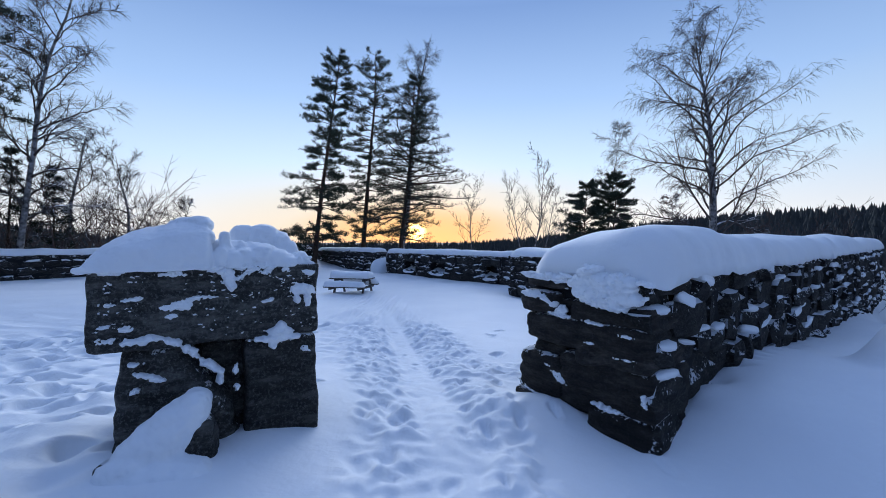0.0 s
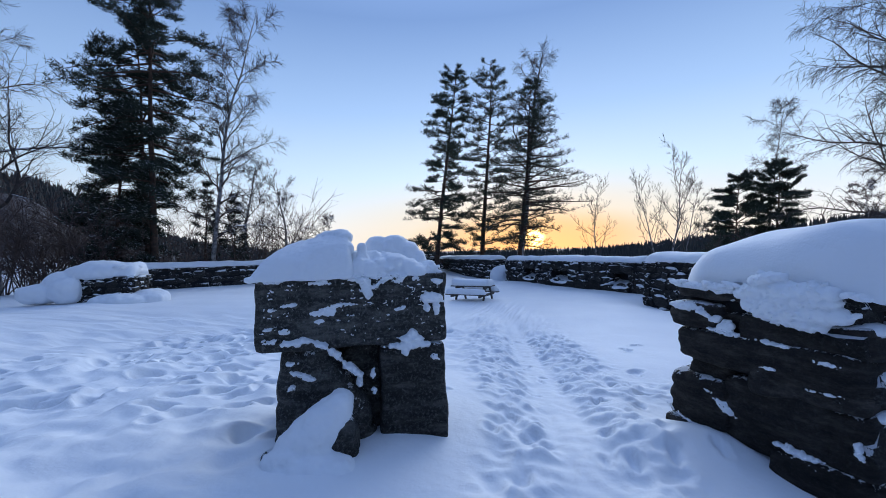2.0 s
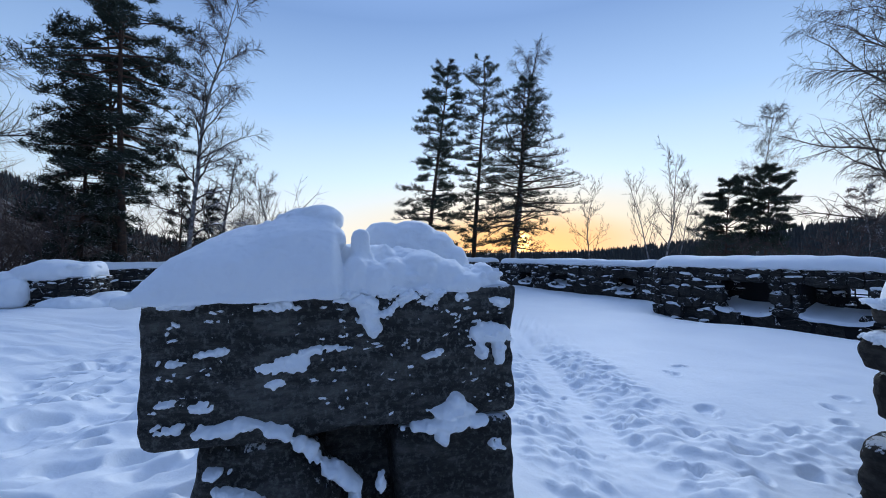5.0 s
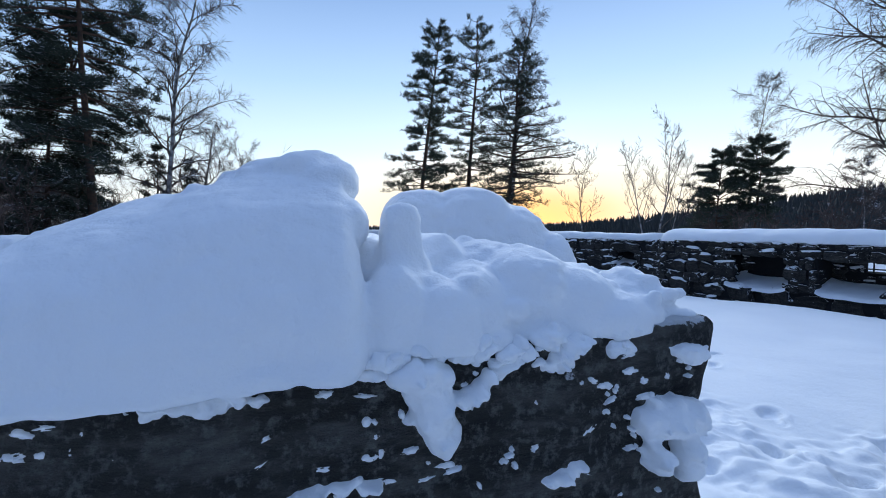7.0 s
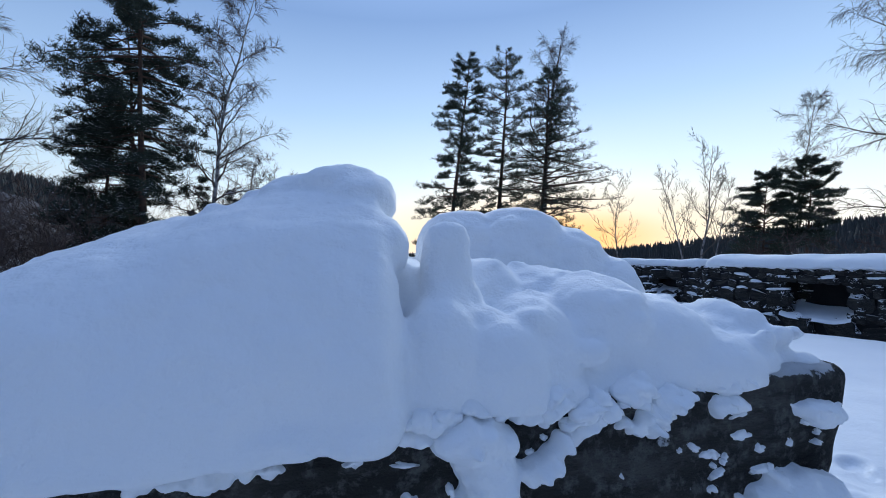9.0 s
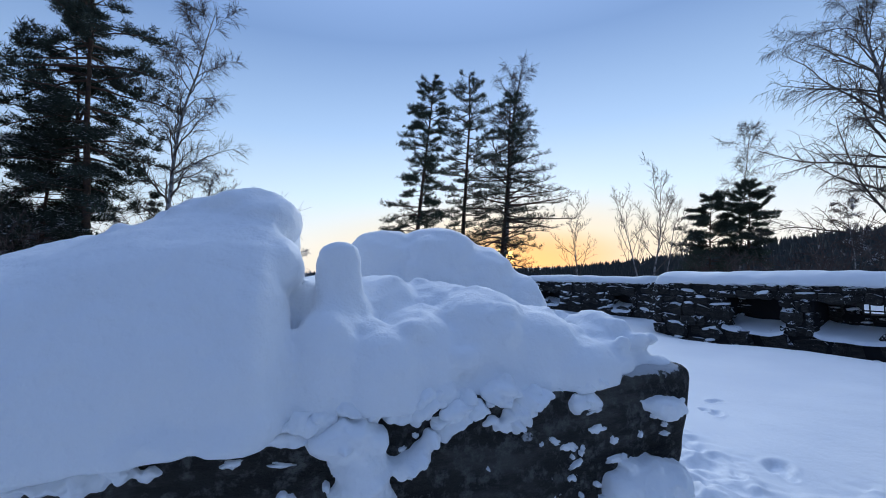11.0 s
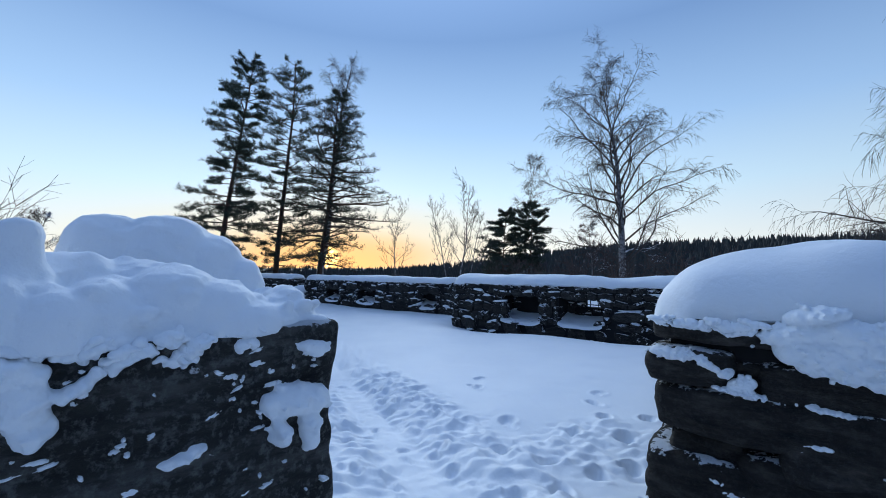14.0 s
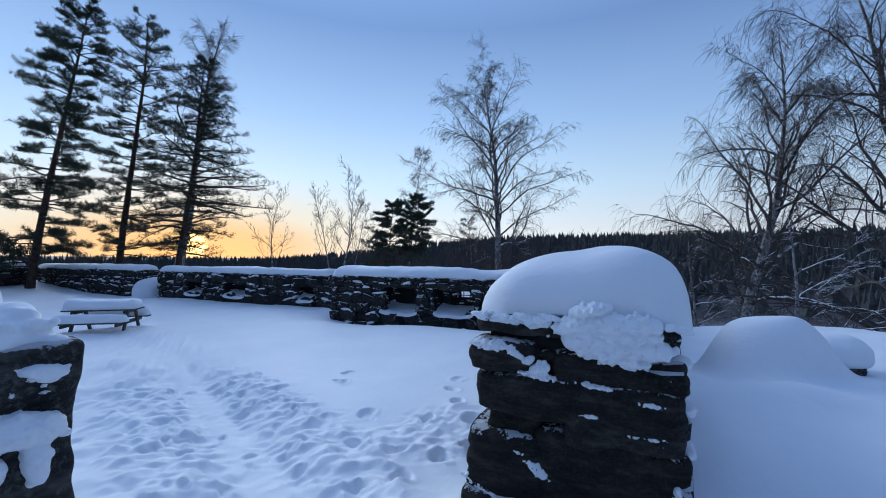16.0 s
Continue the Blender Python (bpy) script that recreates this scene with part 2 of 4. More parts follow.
def rough_field(X, Y, octaves, seed):
    """Like lattice, but over any points, each octave turned to its own direction."""
    rg = np.random.RandomState(seed)
    total = np.zeros(X.shape)
    for k, (cell, height) in enumerate(octaves):
        a = 0.5 + 1.1 * k
        gx, gy = (X * math.cos(a) + Y * math.sin(a)) / cell, (Y * math.cos(a) - X * math.sin(a)) / cell
        table = rg.uniform(-1, 1, (256, 256))
        ix, iy = np.floor(gx).astype(int), np.floor(gy).astype(int)
        fx, fy = gx - ix, gy - iy
        fx, fy = fx * fx * (3 - 2 * fx), fy * fy * (3 - 2 * fy)
        pick = lambda i, j: table[j % 256, i % 256]
        total += height * ((pick(ix, iy) * (1 - fx) + pick(ix + 1, iy) * fx) * (1 - fy) + (pick(ix, iy + 1) * (1 - fx) + pick(ix + 1, iy + 1) * fx) * fy)
    return total


def grid_faces(nx, ny):
    i = np.arange((nx - 1) * (ny - 1))
    r, c = i // (nx - 1), i % (nx - 1)
    a = r * nx + c
    return np.stack([a, a + 1, a + nx + 1, a + nx], 1)


# ---- the ground ----
U = Vector((0.769, 0.639, 0))       # along the near wall, away
V = Vector((-0.639, 0.769, 0))      # across it, into the ruin


def base_height(x, y):
    """Snow level without footprints, for numbers or arrays."""
    site = 0.36 - 0.28 * smooth01(2.5, 6.5, y) - 0.25 * smooth01(6.0, 10.5, y) - 0.22 * smooth01(10, 19, y)
    left = 0.18 * smooth01(-0.5, -1.5, x) * (1 - smooth01(3.5, 9, y)) + 0.20 * smooth01(-6, -16, x)
    left = left - 0.11 * smooth01(0.3, 0.9, x) * (1 - smooth01(2.2, 3.4, x)) * (1 - smooth01(4.5, 6.0, y))
    side = (x - 1.66) * -0.639 + (y - 3.20) * 0.769         # past the near wall's outer face when negative
    along = (x - 1.66) * 0.769 + (y - 3.20) * 0.639
    bank = 0.32 * np.exp(-((side + 0.1) / 1.1) ** 2) * smooth01(-0.2, 1.3, along) * (1 - smooth01(3, 7.5, along)) * smooth01(1.2, 0.3, side)
    hump = 0.86 * np.exp(-(((x - 6.15) / 0.88) ** 2 + ((y - 4.75) / 0.70) ** 2) ** 2.2) + 0.24 * np.exp(-((x - 4.75) / 0.7) ** 2 - ((y - 3.9) / 0.45) ** 2)
    hump = hump + 0.14 * np.exp(-(((x + 3.95) / 1.5) ** 2 + ((y - 17.1) / 1.1) ** 2) ** 2)
    foot = (x - 2.95) * 0.760 + (y - 18.45) * 0.650          # wind scoop before the east wall
    run = (x - 2.95) * 0.650 - (y - 18.45) * 0.760
    hump = hump - 0.30 * np.exp(-((foot - 0.2) / 1.3) ** 2) * smooth01(-1.5, 1.5, run) * (1 - smooth01(8.5, 11, run))
    hump = hump + 0.24 * np.exp(-((x - 0.95) ** 2 + (y - 3.9) ** 2) / 0.30)
    rad = np.hypot(x + 2, y - 12)
    right = 0.16 * smooth01(-0.5, -3.0, side)
    here = 1 - smooth01(55, 110, rad)
    fall = -9.0 * smooth01(30, 75, rad) - here * 8.0 * smooth01(5.5, 17, -side) * smooth01(-3, 4, along) - here * 6.0 * smooth01(10, 36, along) * smooth01(0.6, -1.0, side)
    ang = np.arctan2(x, y)
    ridge = (6 + 16.5 * smooth01(-0.02, 0.74, ang) + 17 * smooth01(-0.5, -1.1, ang)) * smooth01(95, 260, rad) + 21 * smooth01(-0.86, -1.12, ang) * smooth01(38, 85, rad)
    return site + left + bank + hump + right + fall + ridge


def ground_axis(lo, hi, fine, far):
    mid = list(np.arange(lo, hi + fine / 2, fine))
    step, v, right = fine, hi, []
    while v < far:
        step = min(step * 1.11, 90)
        v += step
        right.append(v)
    step, v, left = fine, lo, []
    while v > -far:
        step = min(step * 1.11, 90)
        v -= step
        left.append(v)
    return np.array(left[::-1] + mid + right)


def track_x(y):
    """Middle of the trodden track from the gate towards the bench."""
    return 0.06 - 0.185 * max(0, y - 3.2) - 0.008 * max(0, y - 7) ** 2


def build_ground():
    xs, ys = ground_axis(-7.2, 4.4, 0.030, 2600), ground_axis(1.5, 9.6, 0.028, 2600)
    X, Y = np.meshgrid(xs, ys)
    Z = base_height(X, Y)
    near = 1 - smooth01(22, 34, np.hypot(X + 2, Y - 12))
    Z += lattice(xs, ys, ((2.3, 0.06), (0.9, 0.028), (0.35, 0.008)), 5) * near
    Z += lattice(xs, ys, ((60, 1.2), (22, 0.5)), 8) * (1 - near)
    # softly trodden snow on the open field beside the pillar
    lumps = np.clip(rough_field(X, Y, ((1.6, 0.05), (0.62, 0.055), (0.34, 0.045), (0.19, 0.028), (0.11, 0.010)), 9), -0.12, 0.10)
    Z += lumps * smooth01(-1.2, -2.3, X) * (1 - smooth01(9, 17, Y))
    # the bank against the near wall has melted back in scallops
    side = (X - 1.66) * -0.639 + (Y - 3.20) * 0.769
    along = (X - 1.66) * 0.769 + (Y - 3.20) * 0.639
    scallop = np.abs(np.sin(along * 7.4 + 1.6 * np.sin(along * 2.3) + 2.0)) ** 0.7
    Z += 0.09 * (scallop - 0.75) * np.exp(-((side + 0.02) / 0.12) ** 2) * smooth01(0.4, 1.2, along)
    # churned snow along the track, packed in its middle
    TX = np.array([track_x(v) for v in ys])[:, None]
    off = np.abs(X - TX)
    churn = rough_field(X, Y, ((0.46, 0.012), (0.27, 0.017), (0.17, 0.026), (0.11, 0.026), (0.075, 0.018), (0.055, 0.010)), 14)
    churn = np.clip(np.where(churn < 0, churn * 1.1, churn * 1.25), -0.06, 0.055)
    wide = 0.72 + 0.40 * smooth01(3.5, 6.5, Y)
    Z += churn * smooth01(1.25, 0.75, off / wide) * (0.22 + 0.78 * smooth01(0.10, 0.34, off)) * (1 - smooth01(13, 18, Y))
    Z -= 0.07 * smooth01(0.55, 0.1, off) * (1 - smooth01(13, 18, Y))
    branch_off = np.hypot((X - 1.55) / 0.95, (Y - 5.7) / 0.85)
    Z += churn * 0.9 * smooth01(1.2, 0.6, branch_off)
    rg = random.Random(4)

    def dent(x, y, a, length, width, depth, rim):
        i0, i1 = np.searchsorted(xs, (x - 0.5, x + 0.5))
        j0, j1 = np.searchsorted(ys, (y - 0.5, y + 0.5))
        dx, dy = X[j0:j1, i0:i1] - x, Y[j0:j1, i0:i1] - y
        u, v = (dx * math.cos(a) + dy * math.sin(a)) / length, (-dx * math.sin(a) + dy * math.cos(a)) / width
        r = np.sqrt(u * u + v * v)
        Z[j0:j1, i0:i1] += -depth * (1 - smooth01(0.55, 1.05, r)) + rim * np.exp(-((r - 1.25) / 0.25) ** 2)

    y = 1.2
    while y < 16:
        for _ in range(2):
            shift = rg.gauss(0, 0.46)
            if abs(shift) < 0.2 and rg.random() < 0.8:
                continue
            x = track_x(y) + shift
            dent(x, y + rg.uniform(-0.1, 0.1), math.pi / 2 + rg.gauss(0.15, 0.35), rg.uniform(0.06, 0.14), rg.uniform(0.04, 0.075), rg.uniform(0.015, 0.05), rg.uniform(0.006, 0.018))
        y += 0.15
    # smooth sledge furrow within the track
    for j, yy in enumerate(ys):
        if 1 < yy < 15:
            for off in (-0.16, 0.18):
                Z[j] += -0.014 * np.exp(-((xs - track_x(yy) - off) / 0.06) ** 2)
    # single prints across the untouched snow
    for x, y, a in ((0.88, 6.74, 0.8), (1.2, 9.0, 0.9), (1.0, 8.35, 1.0), (1.45, 6.2, 0.6), (1.9, 5.9, 0.5), (2.05, 6.5, 1.2), (1.5, 5.3, 0.4), (2.3, 7.1, 1.4), (1.1, 5.2, 1.0), (0.8, 5.5, 0.7), (1.75, 5.0, 0.2), (2.5, 6.3, 0.9), (2.7, 7.6, 1.3), (0.6, 4.9, 0.8), (0.5, 5.9, 1.2), (2.2, 5.4, 0.1)):
        near_print = y < 6.6
        dent(x, y, a + rg.gauss(0, 0.3), rg.uniform(0.11, 0.17), rg.uniform(0.07, 0.11), rg.uniform(0.07, 0.12) if near_print else rg.uniform(0.025, 0.05), 0.012)
        dent(x + rg.gauss(0, 0.05), y + rg.gauss(0, 0.08), a + 0.6, 0.10, 0.06, 0.03, 0.01)
    for _ in range(430):
        y = 2.6 + rg.uniform(0, 8.5)
        x = rg.uniform(-7.4, -1.9) - 0.15 * (y - 3)
        dent(x, y, rg.gauss(1.2, 0.5), rg.uniform(0.10, 0.20), rg.uniform(0.07, 0.12), rg.uniform(0.03, 0.10), rg.uniform(0.0, 0.02))
    verts = np.stack([X, Y, Z], 2).reshape(-1, 3)
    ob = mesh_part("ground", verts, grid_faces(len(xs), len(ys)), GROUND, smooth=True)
    tagged(ob, "deep blue-white snow with a trodden track of footprints", "snow ground", kind="structure")


build_ground()


# ---- masonry ----
def stone_templates(count, seed, mat, rough=0.13, power=4.5, name="stone"):
    made = []
    rg = random.Random(seed)
    for k in range(count):
        bm = bmesh.new()
        bmesh.ops.create_cube(bm, size=1)
        bmesh.ops.subdivide_edges(bm, edges=bm.edges[:], cuts=3 if mat == SNOW else 1, use_grid_fill=True)
        tilt = rg.uniform(-0.15, 0.15)
        for v in bm.verts:
            c = v.co * 2
            n = (abs(c.x) ** power + abs(c.y) ** power + abs(c.z) ** power) ** (1 / power)
            c = c / n * 0.54
            v.co = c + Vector((rg.uniform(-rough, rough) * 0.7, rg.uniform(-rough, rough) * 0.6, rg.uniform(-rough, rough) + tilt * c.x))
        bmesh.ops.triangulate(bm, faces=bm.faces[:])
        me = bpy.data.meshes.new(name)
        bm.to_mesh(me)
        bm.free()
        if mat == SNOW:
            me.shade_smooth()
        me.materials.append(mat)
        made.append(me)
    return made


STONES = stone_templates(24, 21, SCHIST)
LUMPS = stone_templates(16, 22, SNOW, 0.075, 2.3, "ledge_snow")


def lay_face(parent, p, along, out, length, z0, z1, course, rg, depth=0.26, skip=()):
    """Rough courses of separate stones on one face, with snow lying on some that jut out.
    p is the foot of its start, along its direction, out its outward normal."""
    ang = math.degrees(math.atan2(along.y, along.x))
    z = z0
    while z < z1 - 0.03:
        h = min(rg.uniform(*course), z1 - z)
        if z1 - z - h < 0.06:
            h = z1 - z
        s = rg.uniform(-0.15, 0.05)
        while s < length - 0.04:
            w = min(h * rg.uniform(0.8, 2.1) + 0.08, 1.0)
            a, b = max(s, -0.02), min(s + w, length + 0.02)
            mid = (a + b) / 2
            if b - a > 0.05 and not any(x0 < mid < x1 and q0 < z + h / 2 < q1 for x0, x1, q0, q1 in skip):
                tall = h * rg.uniform(0.72, 1.25)
                jut = rg.uniform(-0.08, 0.05)
                c = p + along * mid + out * (jut - depth / 2)
                cz = z + h / 2 + rg.gauss(0, 0.015)
                ob = new("stone", rg.choice(STONES))
                ob.parent = parent
                ob.matrix_basis = pose(c.x, c.y, cz, rg.gauss(0, 6), rg.gauss(0, 7), ang + rg.gauss(0, 7)) @ Matrix.Diagonal(((b - a) * 1.03, depth, tall, 1))
                if jut > -0.03 and rg.random() < 0.40:
                    c = p + along * mid + out * (jut - 0.05)
                    ob = new("ledge_snow", rg.choice(LUMPS))
                    ob.parent = parent
                    ob.matrix_basis = pose(c.x, c.y, cz + tall * 0.48, rg.gauss(0, 6), rg.gauss(0, 8), ang) @ Matrix.Diagonal(((b - a) * rg.uniform(0.5, 1.0), rg.uniform(0.10, 0.20), rg.uniform(0.05, 0.13), 1))
            s += w
        z += h


def box(bm, size, m):
    bmesh.ops.create_cube(bm, size=1, matrix=m @ Matrix.Diagonal((*size, 1)))


def snow_strip(name, p, along, across, length, width, z, thick, seed, over=0.03, cell=0.08, ends=0.45, dip=0.04, lop=0.0):
    """A rounded layer of snow on a wall top. p: one corner of the top, along and across unit vectors."""
    n, m = max(8, int((length + 2 * over) / cell)), max(12, int((width + 2 * over) / (cell * 0.7)))
    verts, faces = [], []
    full, half = length + 2 * over, width / 2 + over
    for i in range(n + 1):
        x = full * i / n
        for j in range(m + 1):
            q = -1 + 2 * j / m
            q = math.copysign(1 - (1 - abs(q)) ** 1.7, q)
            e = max(0.0, 1 - x / ends, 1 - (full - x) / ends)          # 1 at an end, 0 inside
            d = (abs(q) ** 3 + e ** 3) ** (1 / 3)
            s = x
            if d > 1:
                q, e = q / d, e / d
                s = ends * (1 - e) if x < full / 2 else full - ends * (1 - e)
            s -= over
            edge = 1 + 0.05 * wobble(s, q, 2.7, seed) + 0.03 * wobble(s, q, 7.0, seed + 4)
            t = width / 2 + q * half * edge
            d = min(1.0, d)
            prof = (1 - d ** 3) ** 0.42
            h = thick * (0.84 + 0.26 * wobble(s, t, 0.8, seed) + 0.08 * wobble(s, t, 2.6, seed + 1)) * prof * (1 - lop * q)
            low = dip * (0.6 + 1.8 * wobble(s, t, 4.0, seed + 2) + 1.2 * wobble(s, t, 11.0, seed + 3)) * (1 - prof)
            w = p + along * s + across * t
            verts.append((w.x, w.y, z + h - low))
    for i in range(n):
        for j in range(m):
            a = i * (m + 1) + j
            faces.append((a, a + m + 1, a + m + 2, a + 1))
    # underside
    rim = [j for j in range(m + 1)] + [i * (m + 1) + m for i in range(1, n + 1)] + [n * (m + 1) + j for j in range(m - 1, -1, -1)] + [i * (m + 1) for i in range(n - 1, 0, -1)]
    faces.append(tuple(rim))
    ob = mesh_part(name, verts, faces, SNOW, smooth=True)
    return ob


def ruin_wall(name, p, along, length, thick, z0, z1, course, snow, seed, label, far_face=False, skip=(), ends=(True, True), hollow=None, end_fn=None, lop=0.0, cell=0.08, over=0.03):
    """A drystone wall. p: start of its near face's foot; it goes back to the side of V or U that 'across' gives."""
    rg = random.Random(seed)
    across = Vector((-along.y, along.x, 0))
    ob = empty(name)
    tagged(ob, label, "stone wall", "walls of the ruin", "structure")
    bm = bmesh.new()
    ang = math.atan2(along.y, along.x)
    c = p + along * (length / 2) + across * (thick / 2)
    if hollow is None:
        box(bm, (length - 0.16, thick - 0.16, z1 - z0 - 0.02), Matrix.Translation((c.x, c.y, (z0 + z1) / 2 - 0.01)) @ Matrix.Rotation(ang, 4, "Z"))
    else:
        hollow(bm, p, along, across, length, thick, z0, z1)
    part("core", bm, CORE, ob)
    lay_face(ob, p, along, -across, length, z0, z1, course, rg, skip=skip)
    if far_face:
        lay_face(ob, p + across * thick, along, across, length, z0, z1, course, rg, skip=skip)
    if end_fn:
        end_fn(ob)
    elif ends[0]:
        lay_face(ob, p, across, -along, thick, z0, z1, course, rg)
    if ends[1]:
        lay_face(ob, p + along * length, across, along, thick, z0, z1, course, rg)
    cap = snow_strip("snow_cap", p, along, across, length, thick, z1, snow, seed, lop=lop, cell=cell, over=over)
    cap.parent = ob
    soften = cap.modifiers.new("soften", "SMOOTH")
    soften.factor, soften.iterations = 0.5, 3
    tagged(cap, "smooth thick snow lying along the wall")
    return ob


# ---- shaped blocks and clinging snow ----
def boulder(name, lo, hi, seed, parent, rough=0.035, power=7.0, cuts=14, lean=(0, 0), mat=None, chop=None, strata=0.35):
    """A rough squared block between two corners, in its parent's frame."""
    bm = bmesh.new()
    bmesh.ops.create_cube(bm, size=2)
    bmesh.ops.subdivide_edges(bm, edges=bm.edges[:], cuts=cuts, use_grid_fill=True)
    size = [(b - a) / 2 for a, b in zip(lo, hi)]
    mid = [(b + a) / 2 for a, b in zip(lo, hi)]
    for v in bm.verts:
        n = (abs(v.co.x) ** power + abs(v.co.y) ** power + abs(v.co.z) ** power) ** (1 / power)
        c = v.co / n
        w = Vector((c.x * size[0], c.y * size[1], c.z * size[2]))
        d = noise.noise(w * 2.2 + Vector((seed, 0, 0))) * 1.1 + noise.noise(w * 6 + Vector((0, seed, 0))) * 0.55 + noise.noise(w * 17 + Vector((0, 0, seed))) * 0.28 + noise.noise((w.x * 1.6 + seed, w.y * 1.6, w.z * 19)) * strata
        w += c.normalized() * d * rough
        w.x += lean[0] * c.z
        w.y += lean[1] * c.z
        w = w + Vector(mid)
        if chop:                     # a shoulder cut away on one side
            w.z -= chop[2] * float(smooth01(chop[0], chop[1], w.x)) * (w.z - lo[2]) / (hi[2] - lo[2])
        v.co = w
    for f in bm.faces:
        f.smooth = True
    return part(name, bm, mat or ROCK, parent)


def snow_clot(name, u, z, rx, rz, thick, seed, parent, v=0.0, tilt=0.0, ragged=0.75):
    """A ragged, crumbly pat of snow stuck on a front that faces -y in its parent's frame."""
    grain = 0.0075 if max(rx, rz) > 0.03 else 0.0035
    na, nb = [int(min(90, max(10, 2.9 * r / grain))) for r in (rx, rz)]
    ca, sa = math.cos(tilt), math.sin(tilt)
    pts, raw, val = [], [], []
    for i in range(na + 1):
        for j in range(nb + 1):
            a, b = -1.45 + 2.9 * i / na, -1.45 + 2.9 * j / nb
            x, y = a * rx, b * rz
            f = 1 - a * a - b * b + ragged * (noise.noise((a * 1.7 + seed * 3, b * 1.7, seed)) + 0.8 * noise.noise((x * 28 + seed, y * 28, 2.0)) + 0.4 * noise.noise((x * 70 + seed, y * 70, 5.0)))
            lump = 0.75 + 0.45 * noise.noise((x * 22 + seed, y * 22, 7.0)) + 0.25 * noise.noise((x * 60, y * 60 + seed, 9.0))
            h = thick * lump * math.sqrt(min(1.0, f)) if f > 0 else -0.012
            pts.append((u + x * ca - y * sa, v - h, z + x * sa + y * ca))
            raw.append((u + x * ca - y * sa, v + 0.012, z + x * sa + y * ca))
            val.append(f)
    faces = []
    for i in range(na):
        for j in range(nb):
            q = (i * (nb + 1) + j, i * (nb + 1) + j + 1, (i + 1) * (nb + 1) + j + 1, (i + 1) * (nb + 1) + j)
            if max(val[k] for k in q) > 0:
                faces.append(q)
    used = sorted({k for q in faces for k in q})
    for k in used:                   # draw outer corners in to where the pat thins to nothing
        if val[k] <= 0:
            i, j = divmod(k, nb + 1)
            near = [o for o in (k - 1 if j else k, k + 1 if j < nb else k, k - nb - 1, k + nb + 1) if 0 <= o < len(val) and val[o] > 0]
            if near:
                f = [val[o] / (val[o] - val[k]) for o in near]
                pts[k] = tuple(sum(raw[o][c] + (raw[k][c] - raw[o][c]) * g if c != 1 else raw[k][1] for o, g in zip(near, f)) / len(near) for c in range(3))
    if not used:
        return None
    index = {k: i for i, k in enumerate(used)}
    return mesh_part(name, [pts[k] for k in used], [tuple(index[k] for k in q) for q in faces], SNOW, parent, smooth=True)


def unit_ball(level):
    bm = bmesh.new()
    bmesh.ops.create_icosphere(bm, subdivisions=level, radius=1)
    made = np.array([v.co[:] for v in bm.verts]), np.array([[v.index for v in f.verts] for f in bm.faces])
    bm.free()
    return made


BALLS = {2: unit_ball(2), 3: unit_ball(3)}


def fused(name, lumps, voxel, mat, parent=None, seed=0.0, relief=((9, 0.006), (26, 0.004), (70, 0.002)), relax=3, solid=None, floor=-9.0, label=""):
    """Rounded lumps (x, y, z, rx, ry, rz, power) melted into one skin, with fine relief on it."""
    verts, faces, count = [], [], 0
    if solid:
        verts.append(np.array(solid[0]))
        faces += solid[1]
        count = len(solid[0])
    for x, y, z, rx, ry, rz, power in lumps:
        c, f = BALLS[3 if max(rx, ry, rz) > 0.03 else 2]
        n = (np.abs(c) ** power).sum(1) ** (1 / power)
        w = c / n[:, None] * (rx, ry, rz) + (x, y, z)
        w[:, 2] = np.maximum(w[:, 2], floor)
        verts.append(w)
        faces += (f + count).tolist()
        count += len(c)
    raw = bpy.data.meshes.new(name)
    raw.from_pydata(np.concatenate(verts).tolist(), [], faces)
    temp = new(name, raw)
    remesh = temp.modifiers.new("melt", "REMESH")
    remesh.mode, remesh.voxel_size = "VOXEL", voxel
    soften = temp.modifiers.new("soften", "SMOOTH")
    soften.factor, soften.iterations = 0.5, relax
    me = bpy.data.meshes.new_from_object(temp.evaluated_get(bpy.context.evaluated_depsgraph_get()))
    bpy.data.objects.remove(temp)
    bpy.data.meshes.remove(raw)
    me.name = name
    shift = Vector((seed * 3.1, seed * 1.7, seed))
    moves = [(v.co + v.normal * sum(h * noise.noise(v.co * k + shift) for k, h in relief))[:] for v in me.vertices]
    me.vertices.foreach_set("co", np.array(moves, dtype=np.float32).ravel())
    me.shade_smooth()
    me.materials.clear()
    me.materials.append(mat)
    ob = new(name, me)
    ob.parent = parent
    return tagged(ob, label)


